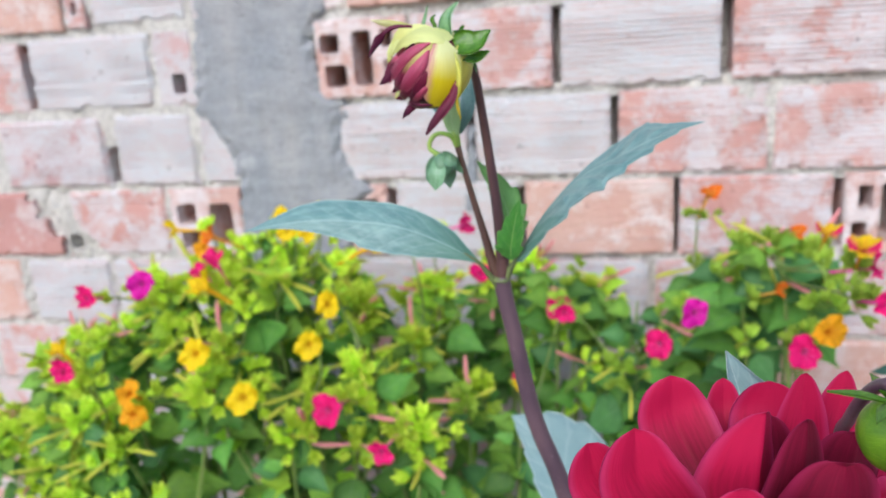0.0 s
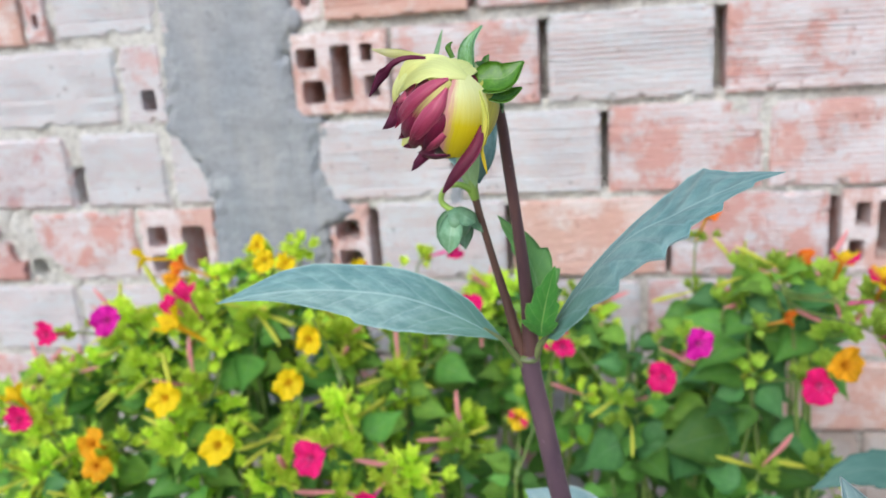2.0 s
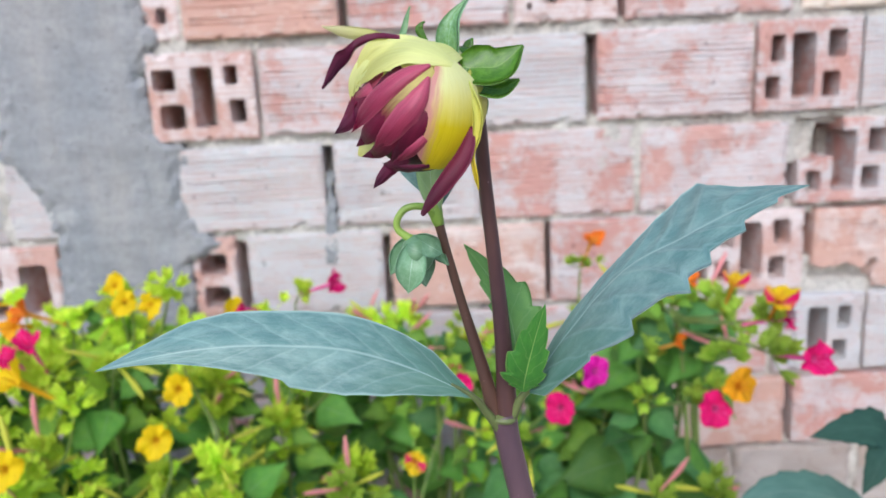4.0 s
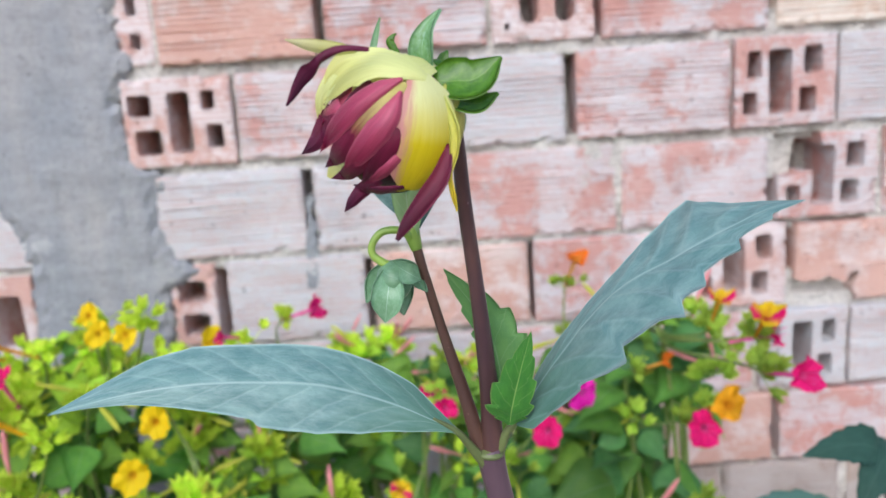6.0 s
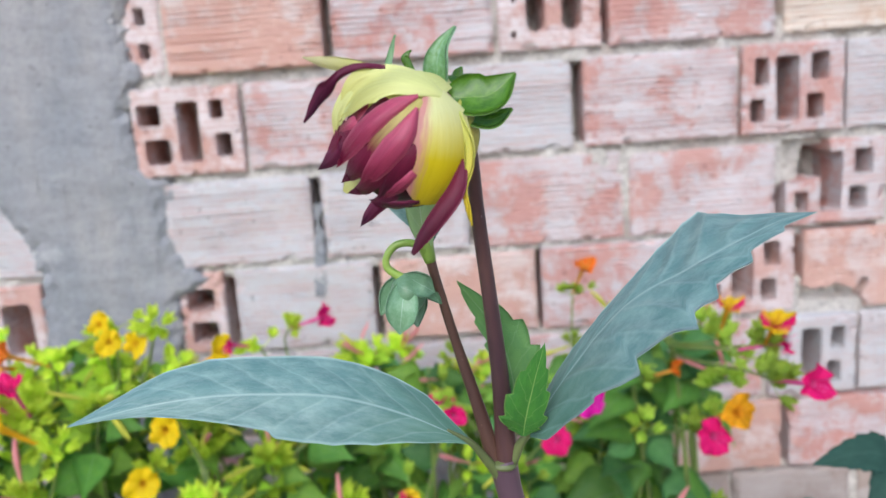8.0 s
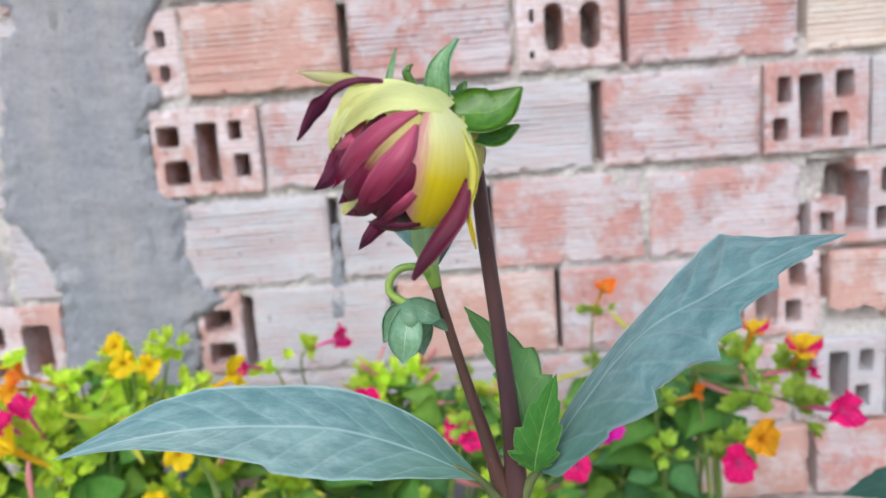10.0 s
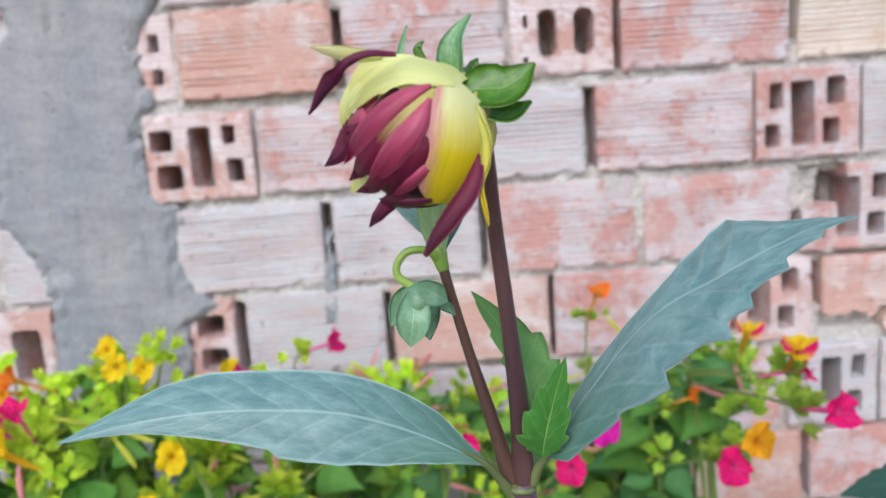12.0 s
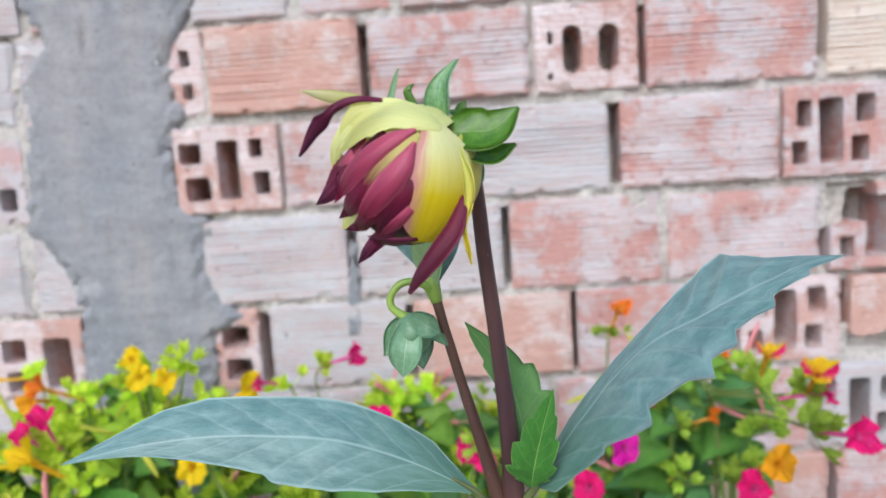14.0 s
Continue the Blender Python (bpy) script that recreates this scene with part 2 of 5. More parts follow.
def brick_mesh(w, h, holes, grooved, seed, rounding=0.0035, broken=None, oval=False, fine=True):
    rng = np.random.default_rng(seed)
    bend, chips, rough = Waves(rng, 0.12), Waves(rng, 0.03), Waves(rng, 0.012)
    pitch = PITCH
    lo, hi = rng.uniform(0.06, 0.22) * h, rng.uniform(0.76, 0.93) * h
    deep = rng.uniform(0.45, 1.15, 60) * (rng.random(60) < 0.94)
    sway = Waves(rng, 0.25)

    def solid(x, z):
        s = np.full(np.shape(x), 1.0)
        for fx, fz, fw, fh in holes:
            cx, cz, hw, hh = (fx + fw / 2) * w, (fz + fh / 2) * h, fw * w / 2, fh * h / 2
            r = (0.95 if oval else 0.35) * min(hw, hh)
            qx, qz = np.abs(x - cx) - hw + r, np.abs(z - cz) - hh + r
            s = np.minimum(s, np.hypot(np.maximum(qx, 0), np.maximum(qz, 0)) + np.minimum(np.maximum(qx, qz), 0) - r + 0.0003 * rough(x, z))
        if broken:
            s = np.minimum(s, broken(x / w, z / h) * h + 0.004 * chips(x, z))
        return s

    def front(x, z):
        e = np.minimum(np.minimum(x, w - x), np.minimum(z, h - z))
        e = e + 0.0007 * chips(x, z)
        k = np.clip(1 - e / rounding, 0, 1.4)
        y = rounding * (1 - np.sqrt(np.clip(1 - k * k, 0, 1)))
        y = y + 0.0013 * bend(x, z) + 0.0003 * rough(x, z)
        if grooved:
            zone = np.clip((z - lo) / 0.004, 0, 1) * np.clip((hi - z) / 0.004, 0, 1)
            worn = np.clip(0.75 + 0.45 * bend(x + 0.3, z), 0.15, 1)
            zz = z + 0.0006 * sway(x, z)
            y = y + zone * worn * deep[np.clip(zz / pitch, 0, 59).astype(int)] * 0.0030 * (0.5 - 0.5 * np.cos(2 * np.pi * zz / pitch)) ** 4
        bite = np.clip((chips(x * 0.8, z * 0.8) - 0.95) / 0.4, 0, 1) * np.clip(1 - e / 0.010, 0, 1)
        return y + 0.007 * bite

    if holes or broken:
        nx, nz = int(w / 0.0018), int(h / 0.0018)
    elif fine:
        nx, nz = int(w / 0.0075), int(h / 0.0009)
    else:
        nx, nz = 10, 8
    return plate("brick", w, h, nx, nz, solid if holes or broken else None, front, 0.095, None)


wall = new("wall_north")
tagged(wall, "unplastered wall of hollow clay bricks with worn lime wash", "brick wall", kind="structure")
laid = 0


def lay(row, x0, x1, material, holes=(), grooved=True, out=0.0, lean=0.0, fine=True, **more):
    """One brick in a course of the wall, from x0 to x1."""
    global laid
    laid += 1
    rng = np.random.default_rng(900 + laid)
    z0, z1 = ROWS[row]
    z0, z1 = z0 + rng.uniform(-0.0015, 0.0015), z1 + rng.uniform(-0.0025, 0.002)
    me = brick_mesh(x1 - x0, z1 - z0, list(holes), grooved and not holes, 40 + laid, fine=fine, **more)
    me.materials.append(material)
    turn = pose(x0, FACE - out + rng.uniform(-0.002, 0.002), z0, rng.uniform(-0.6, 0.6), lean + rng.uniform(-0.25, 0.25), rng.uniform(-0.5, 0.5))
    return piece("brick", me, wall, m=turn)


def fill(row, x0, x1, kinds, joint=0.011, fine=False):
    n = max(1, round((x1 - x0 + joint) / 0.213))
    w = (x1 - x0 + joint) / n
    for i in range(n):
        lay(row, x0 + i * w, x0 + (i + 1) * w - joint, kinds[i % len(kinds)], fine=fine)


W, P, R, C, G = M_WHITE, M_PINK, M_RED, M_CREAM, M_GREY
# course by course, as it shows
fill("top", -1.7, -0.56, (W, P))
lay("top", -0.545, -0.345, P); lay("top", -0.334, -0.205, W); lay("top", -0.192, -0.078, P); lay("top", -0.062, 0.135, P)
lay("top", 0.147, 0.345, R); lay("top", 0.357, 0.555, P); fill("top", 0.567, 1.55, (P, W))
fill("one", -1.7, -0.945, (P, W)); lay("one", -0.935, -0.795, R); lay("one", -0.785, -0.75, P, HOLES_NARROW); lay("one", -0.74, -0.575, G, rounding=0.008)
lay("one", -0.566, -0.38, W); lay("one", -0.372, -0.325, M_HOLLOW, HOLES_NARROW); lay("one", -0.319, -0.122, R, out=0.004)
lay("one", -0.109, 0.095, P); lay("one", 0.102, 0.233, M_HOLLOW, HOLES_OVAL, oval=True); lay("one", 0.244, 0.457, P, out=0.003)
lay("one", 0.470, 0.66, C); fill("one", 0.672, 1.55, (P, W))
fill("two", -1.7, -0.885, (W, P), fine=True); lay("two", -0.869, -0.65, G, out=0.003, rounding=0.008); lay("two", -0.643, -0.578, M_GREY_WORN, HOLES_LONE)
lay("two", -0.565, -0.385, G, rounding=0.008); lay("two", -0.376, -0.237, M_HOLLOW, HOLES_A, out=0.002); lay("two", -0.231, -0.031, P); lay("two", -0.018, 0.192, W)
lay("two", 0.208, 0.407, P, out=0.003); lay("two", 0.413, 0.546, P, HOLES_E, out=0.002); lay("two", 0.553, 0.75, W); fill("two", 0.762, 1.55, (P, W))
fill("three", -1.7, -0.966, (W, P)); lay("three", -0.956, -0.756, M_GREY_WORN, rounding=0.010); lay("three", -0.736, -0.594, G, lean=0.6, rounding=0.008); lay("three", -0.588, -0.36, G, rounding=0.008)
lay("three", -0.350, -0.158, W); lay("three", -0.143, 0.048, W); lay("three", 0.060, 0.257, P); lay("three", 0.265, 0.460, P)
lay("three", 0.473, 0.608, P, HOLES_E, broken=lambda u, v: np.maximum(u - 0.42, 0.52 - v)); lay("three", 0.618, 0.815, P); fill("three", 0.827, 1.55, (W, P))
fill("four", -1.7, -1.07, (P, W)); lay("four", -1.06, -0.854, M_DEEP, rounding=0.008, broken=lambda u, v: 0.66 + 0.30 * (1 - v) - u); lay("four", -0.841, -0.662, P, rounding=0.009, lean=-1.2, broken=lambda u, v: v - 0.58 + 1.7 * u)
lay("four", -0.655, -0.530, M_HOLLOW, HOLES_LEFT); lay("four", -0.52, -0.365, G); lay("four", -0.347, -0.286, M_HOLLOW, HOLES_HALF); lay("four", -0.270, -0.086, W)
lay("four", -0.074, 0.135, R, grooved=False); lay("four", 0.143, 0.341, P); lay("four", 0.357, 0.488, M_HOLLOW, HOLES_E)
lay("four", 0.499, 0.70, R, broken=lambda u, v: np.maximum(v - 0.30, u - 0.42)); fill("four", 0.712, 1.55, (P, W))
fill("five", -1.7, -1.13, (P, W)); lay("five", -1.118, -0.966, R); lay("five", -0.954, -0.789, G, rounding=0.008); fill("five", -0.777, 0.10, (W, P, W), fine=True)
lay("five", 0.112, 0.245, P); lay("five", 0.256, 0.442, P); lay("five", 0.452, 0.572, W, HOLES_H, out=0.004); lay("five", 0.581, 0.78, W); fill("five", 0.792, 1.55, (P, W))
fill("six", -1.7, 0.25, (P, W, P), fine=True); lay("six", 0.262, 0.471, R, out=0.006, rounding=0.006); lay("six", 0.483, 0.69, P, out=0.004); fill("six", 0.702, 1.55, (W, P))
fill("seven", -1.7, 0.19, (W, P)); lay("seven", 0.203, 0.328, M_GREY_BROWN); lay("seven", 0.334, 0.399, M_GREY_BROWN); lay("seven", 0.405, 0.575, M_GREY_BROWN, rounding=0.007); fill("seven", 0.585, 1.55, (M_GREY_BROWN, P))
for n, z in enumerate((0.235, 0.122, 0.009)):
    ROWS["low%d" % n] = (z, z + 0.104)
    fill("low%d" % n, -1.7 + 0.1 * (n % 2), 1.55, (P, W, R))
for n, z in enumerate((1.296, 1.416, 1.536, 1.656)):
    ROWS["high%d" % n] = (z, z + 0.110)
    fill("high%d" % n, -1.7 + 0.1 * (n % 2), 1.55, (W, P, R, P))

# open joints, where the mortar stands far back: x, bottom, top
OPEN = [(-0.746, 0.815, 0.868), (-0.848, 0.70, 0.725), (-0.116, 1.06, 1.16), (0.200, 0.935, 1.04), (-0.150, 0.81, 0.915), (-0.025, 0.94, 1.04), (0.053, 0.81, 0.915), (0.139, 0.69, 0.795), (-0.278, 0.69, 0.79),
        (0.238, 1.06, 1.16), (0.466, 0.81, 0.86), (0.349, 0.70, 0.79), (0.477, 0.46, 0.555), (-0.877, 0.94, 1.04), (-0.08, 0.69, 0.79), (0.463, 1.08, 1.165), (0.493, 0.73, 0.79)]


def mortar_mesh():
    rng = np.random.default_rng(11)
    w1, w2, w3 = Waves(rng, 0.06), Waves(rng, 0.018), Waves(rng, 0.3)
    w, h = WALL_X1 - WALL_X0, WALL_TOP

    def front(x, z):
        y = np.maximum(np.interp(x + WALL_X0, (-0.6, -0.3), (0.0055, 0.0105)) + 0.0030 * w1(x, z) + 0.0013 * w2(x, z) + 0.003 * w3(x, z), 0.0030)
        X = x + WALL_X0
        for jx, z0, z1 in OPEN:
            y = y + 0.055 * (np.abs(X - jx) < 0.011) * (z > z0) * (z < z1)
        for row, a, b in (("three", 0.473, 0.535), ("four", 0.50, 0.60)):  # broken corners, filled deeper in
            y = y + 0.016 * (X > a) * (X < b) * (z > ROWS[row][0] + 0.01) * (z < ROWS[row][1])
        for row, a, b in (("two", -0.376, -0.237), ("two", 0.413, 0.546), ("one", 0.102, 0.233), ("one", -0.372, -0.325), ("three", 0.50, 0.608), ("four", 0.357, 0.488),
                          ("four", -0.655, -0.53), ("four", -0.347, -0.286), ("five", 0.452, 0.572), ("two", -0.643, -0.578), ("one", -0.785, -0.75)):
            y = y + 0.075 * (X > a + 0.004) * (X < b - 0.004) * (z > ROWS[row][0] + 0.008) * (z < ROWS[row][1] - 0.008)
        return y

    return plate("mortar", w, h, 670, 350, None, front, 0.14, M_MORTAR)


piece("mortar_bed", mortar_mesh(), wall, "pale sandy mortar between the bricks", pose(WALL_X0, FACE, 0))


back = bpy.data.meshes.new("back_slab")
bm = bmesh.new()
bmesh.ops.create_cube(bm, size=1.0, matrix=Matrix.Diagonal((WALL_X1 - WALL_X0, 0.06, WALL_TOP, 1)))
bmesh.ops.bevel(bm, geom=bm.edges[:], offset=0.006, segments=2, affect="EDGES")
bm.to_mesh(back)
back.materials.append(M_MORTAR)
piece("back_slab", back, wall, "", pose((WALL_X0 + WALL_X1) / 2, FACE + 0.165, WALL_TOP / 2))


# the grey cement smear that runs down over the bricks
def cement_edges(z):
    """Left and right edge of the smear at the height z."""
    zs = [0.30, 0.62, 0.70, 0.765, 0.79, 0.81, 0.86, 0.92, 0.94, 1.02, 1.055, 1.09, 1.13, 1.165, 1.21, 1.40]
    right = [-0.40, -0.37, -0.352, -0.345, -0.300, -0.330, -0.348, -0.340, -0.372, -0.378, -0.354, -0.366, -0.372, -0.350, -0.325, -0.36]
    left = [-0.50, -0.53, -0.530, -0.528, -0.525, -0.523, -0.535, -0.583, -0.582, -0.572, -0.568, -0.568, -0.560, -0.530, -0.556, -0.54]
    return np.interp(z, zs, left), np.interp(z, zs, right)


def cement_mesh():
    rng = np.random.default_rng(5)
    rag, rag2, sm, fine, lump, seam = Waves(rng, 0.035), Waves(rng, 0.011), Waves(rng, 0.2), Waves(rng, 0.014), Waves(rng, 0.05), Waves(rng, 0.006)
    ox, oz = -0.66, 0.3

    def solid(x, z):
        l, r = cement_edges(z + oz)
        return np.minimum(x + ox - l, r - x - ox) + 0.0034 * rag(x, z) + 0.0012 * rag2(x, z)

    def front(x, z):
        d = np.clip(solid(x, z), 0, 0.02) / 0.02
        crumbs = np.clip(lump(x * 1.4, z * 0.4) - 1.05, 0, 1) * np.clip(seam(x, z) + 0.2, 0, 1.2)
        return 0.002 - 0.0088 * d**0.7 + 0.0010 * sm(x, z) + 0.00012 * fine(x, z) + 0.0002 * lump(x * 0.4, z * 1.2) - 0.0020 * crumbs

    return plate("cement", 0.44, 1.1, 210, 480, solid, front, 0.012, M_CEMENT), (ox, oz)


cement, (ox, oz) = cement_mesh()
def drip_mesh():
    rng = np.random.default_rng(8)
    rag, fine = Waves(rng, 0.03), Waves(rng, 0.012)

    def solid(x, z):
        half = 0.006 + 0.002 * np.sin(40 * z)
        return half - np.abs(x - 0.013 - 0.06 * (z - 0.06)) + 0.0016 * rag(x, z)

    return plate("cement_drip", 0.026, 0.125, 22, 90, solid, lambda x, z: 0.002 + 0.0008 * fine(x, z), 0.02, M_CEMENT)


piece("cement_drip", drip_mesh(), wall, "", pose(-0.166, FACE - 0.003, 0.755))
piece("cement_smear", cement, wall, "smooth grey cement smeared down over the bricks", pose(ox, FACE, oz))

# ---------------- plants: materials ----------------
def leaf_material(name, top, low, vein, veins=7, vein_w=0.07, rough=0.5, through_=0.25, blotch=0.35, spec=0.35, spread=0.3, rim=0.0, bloom_=0.0, relief_=0.14, foot=None):
    """Leaf blade with a pale midrib and side veins laid out on its own map (u along, v across)."""
    m, nt, b = nodes_of(name)
    uv = nt.nodes.new("ShaderNodeUVMap").outputs["UV"]
    sep = nt.nodes.new("ShaderNodeSeparateXYZ")
    nt.links.new(uv, sep.inputs[0])

    def math_(op, a, c=None):
        n = nt.nodes.new("ShaderNodeMath")
        n.operation = op
        for i, v in enumerate((a, c)):
            if v is None:
                continue
            if isinstance(v, bpy.types.NodeSocket):
                nt.links.new(v, n.inputs[i])
            else:
                n.inputs[i].default_value = v
        return n.outputs[0]

    across = math_("ABSOLUTE", math_("SUBTRACT", math_("MULTIPLY", sep.outputs[1], 2.0), 1.0))
    vec, rnd = own_coords(nt)
    wob = math_("MULTIPLY", noise_tex(nt, uv, 5, 2), 0.5)
    run = math_("ADD", math_("SUBTRACT", math_("MULTIPLY", sep.outputs[0], veins), math_("MULTIPLY", across, 1.6)), wob)
    side = math_("ABSOLUTE", math_("SUBTRACT", math_("FRACT", run), 0.5))
    line = ramp(nt, side, [(0.0, (1, 1, 1)), (vein_w, (0, 0, 0))])
    mid = ramp(nt, across, [(0.008, (0.75, 0.75, 0.75)), (0.045, (0, 0, 0))])
    veinmask = mix(nt, 1.0, mix(nt, 1.0, line, (0.26, 0.26, 0.26), "MULTIPLY"), mid, "LIGHTEN")
    blot = ramp(nt, noise_tex(nt, uv, 6, 4), [(0.35, (0, 0, 0)), (0.65, (1, 1, 1))])
    if rim:
        veinmask = mix(nt, 1.0, veinmask, ramp(nt, across, [(0.93, (0, 0, 0)), (0.985, (rim,) * 3)]), "LIGHTEN")
    base = mix(nt, mix(nt, 1.0, blot, (blotch,) * 3, "MULTIPLY"), top, low)
    if bloom_:
        dust = ramp(nt, noise_tex(nt, uv, 14, 5, 0.7, (1, 0.5, 1)), [(0.42, (0, 0, 0)), (0.72, (bloom_,) * 3)])
        base = mix(nt, dust, base, vein)
    if foot:  # greener towards the stalk
        base = mix(nt, ramp(nt, math_("ADD", sep.outputs[0], math_("MULTIPLY", noise_tex(nt, uv, 7, 3), 0.2)), [(0.12, (0.85, 0.85, 0.85)), (0.42, (0, 0, 0))]), base, foot)
    hue = nt.nodes.new("ShaderNodeHueSaturation")
    hue.inputs["Saturation"].default_value = 1.0
    vary = math_("ADD", math_("MULTIPLY", rnd, spread), 1 - 0.5 * spread)
    nt.links.new(vary, hue.inputs["Value"])
    nt.links.new(mix(nt, veinmask, base, vein), hue.inputs["Color"])
    col = hue.outputs["Color"]
    nt.links.new(col, b.inputs["Base Color"])
    b.inputs["Roughness"].default_value = rough
    b.inputs["Specular IOR Level"].default_value = spec
    cells = nt.nodes.new("ShaderNodeTexVoronoi")
    cells.feature = "DISTANCE_TO_EDGE"
    cells.inputs["Scale"].default_value = 26
    stretch = nt.nodes.new("ShaderNodeMapping")
    stretch.inputs["Scale"].default_value = (1.0, 0.42, 1.0)
    nt.links.new(uv, stretch.inputs["Vector"])
    nt.links.new(stretch.outputs["Vector"], cells.inputs["Vector"])
    net = ramp(nt, cells.outputs["Distance"], [(0.0, (0, 0, 0)), (0.12, (0.6, 0.6, 0.6))])
    relief = mix(nt, 1.0, mix(nt, 1.0, net, mix(nt, 1.0, line, (0.8, 0.8, 0.8), "MULTIPLY"), "SUBTRACT"), mid, "SUBTRACT")
    bump(nt, b, relief, relief_, 0.0005)
    tr = nt.nodes.new("ShaderNodeBsdfTranslucent")
    nt.links.new(col, tr.inputs["Color"])
    ms = nt.nodes.new("ShaderNodeMixShader")
    ms.inputs[0].default_value = through_
    nt.links.new(b.outputs[0], ms.inputs[1])
    nt.links.new(tr.outputs[0], ms.inputs[2])
    nt.links.new(ms.outputs[0], nt.nodes["Material Output"].inputs["Surface"])
    return m


def petal_material(name, base, tip, edge=None, rough=0.6, through_=0.25, lo=0.2, hi=0.8, lines=10.0, side=None, strength=1.0, spec=0.22, reach=0.35, wobble=0.5):
    """Petal whose colour runs from base to tip along its map, with fine lengthwise lines; side: another colour towards one edge."""
    m, nt, b = nodes_of(name)
    uv = nt.nodes.new("ShaderNodeUVMap").outputs["UV"]
    sep = nt.nodes.new("ShaderNodeSeparateXYZ")
    nt.links.new(uv, sep.inputs[0])
    wob = noise_tex(nt, uv, 4, 4, 0.6, (0.8, 4, 1))
    add = nt.nodes.new("ShaderNodeMath")
    add.operation = "MULTIPLY_ADD"
    nt.links.new(wob, add.inputs[0])
    add.inputs[1].default_value = wobble
    sub = nt.nodes.new("ShaderNodeMath")
    sub.operation, sub.inputs[1].default_value = "SUBTRACT", 0.5 * wobble
    nt.links.new(sep.outputs[0], sub.inputs[0])
    nt.links.new(sub.outputs[0], add.inputs[2])
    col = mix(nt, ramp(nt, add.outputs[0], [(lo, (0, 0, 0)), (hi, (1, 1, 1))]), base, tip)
    if side:
        wob2 = nt.nodes.new("ShaderNodeMath")
        wob2.operation = "MULTIPLY_ADD"
        nt.links.new(wob, wob2.inputs[0])
        wob2.inputs[1].default_value = 0.35
        nt.links.new(sep.outputs[1], wob2.inputs[2])
        col = mix(nt, ramp(nt, wob2.outputs[0], [(1.1 - reach, (0, 0, 0)), (1.1, (1, 1, 1))]), col, side)
    if edge:
        rim = nt.nodes.new("ShaderNodeMath")
        rim.operation, rim.inputs[1].default_value = "PINGPONG", 0.5
        nt.links.new(sep.outputs[1], rim.inputs[0])
        col = mix(nt, ramp(nt, rim.outputs[0], [(0.0, (0.75, 0.75, 0.75)), (0.14, (0, 0, 0))]), col, edge)
    streak = noise_tex(nt, uv, 3.0, 3, 0.6, (0.6, lines, 1))
    col = mix(nt, 1.0, col, ramp(nt, streak, [(0.3, (1 - 0.22 * strength,) * 3), (0.65, (1 + 0.12 * strength,) * 3)]), "MULTIPLY")
    nt.links.new(col, b.inputs["Base Color"])
    b.inputs["Roughness"].default_value = rough
    b.inputs["Specular IOR Level"].default_value = spec
    bump(nt, b, streak, 0.3, 0.0005)
    tr = nt.nodes.new("ShaderNodeBsdfTranslucent")
    nt.links.new(col, tr.inputs["Color"])
    ms = nt.nodes.new("ShaderNodeMixShader")
    ms.inputs[0].default_value = through_
    nt.links.new(b.outputs[0], ms.inputs[1])
    nt.links.new(tr.outputs[0], ms.inputs[2])
    nt.links.new(ms.outputs[0], nt.nodes["Material Output"].inputs["Surface"])
    return m


def stem_material(name, a, b_, rough=0.29):
    m, nt, b = nodes_of(name)
    tc = nt.nodes.new("ShaderNodeTexCoord").outputs["Object"]
    col = mix(nt, ramp(nt, noise_tex(nt, tc, 160, 3, 0.6, (1, 1, 0.12)), [(0.3, (0, 0, 0)), (0.7, (1, 1, 1))]), a, b_)
    tone = ramp(nt, noise_tex(nt, tc, 55, 3, 0.6, (1, 1, 0.5)), [(0.32, (0.62, 0.60, 0.66)), (0.68, (1.18, 1.12, 1.02))])
    col = mix(nt, 1.0, col, tone, "MULTIPLY")
    dots = ramp(nt, noise_tex(nt, tc, 900, 2, 0.5, (1, 1, 0.5)), [(0.70, (0, 0, 0)), (0.78, (1, 1, 1))])
    nt.links.new(mix(nt, dots, col, tuple(min(1, v * 2.2 + 0.05) for v in a)), b.inputs["Base Color"])
    b.inputs["Roughness"].default_value = rough
    bump(nt, b, noise_tex(nt, tc, 500, 3, 0.6, (1, 1, 0.1)), 0.3, 0.0004)
    return m


M_GLAUCOUS = leaf_material("dahlia_leaf", (0.150, 0.275, 0.258), (0.080, 0.175, 0.172), (0.290, 0.415, 0.390), 9, 0.10, 0.42, 0.10, 0.9, 0.42, rim=0.9, bloom_=0.5, relief_=0.12, foot=(0.070, 0.165, 0.105))
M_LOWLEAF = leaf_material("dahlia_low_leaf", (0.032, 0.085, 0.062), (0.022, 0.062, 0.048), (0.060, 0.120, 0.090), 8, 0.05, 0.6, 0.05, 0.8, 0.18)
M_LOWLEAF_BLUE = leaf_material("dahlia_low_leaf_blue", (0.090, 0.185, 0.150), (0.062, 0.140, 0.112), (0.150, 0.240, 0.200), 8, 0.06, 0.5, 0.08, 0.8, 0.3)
M_YOUNG = leaf_material("dahlia_young_leaf", (0.085, 0.29, 0.045), (0.050, 0.20, 0.040), (0.36, 0.56, 0.16), 7, 0.06, 0.38, 0.25, 0.7, rim=0.5, relief_=0.2)
M_YOUNG_PALE = leaf_material("dahlia_young_leaf_pale", (0.20, 0.43, 0.13), (0.145, 0.35, 0.12), (0.36, 0.56, 0.28), 7, 0.06, 0.42, 0.28, 0.7, relief_=0.15)
M_SEPAL = leaf_material("dahlia_sepal", (0.085, 0.215, 0.012), (0.042, 0.125, 0.010), (0.15, 0.30, 0.04), 4, 0.05, 0.26, 0.15, 0.9, 0.5, rim=0.4, bloom_=0.25)
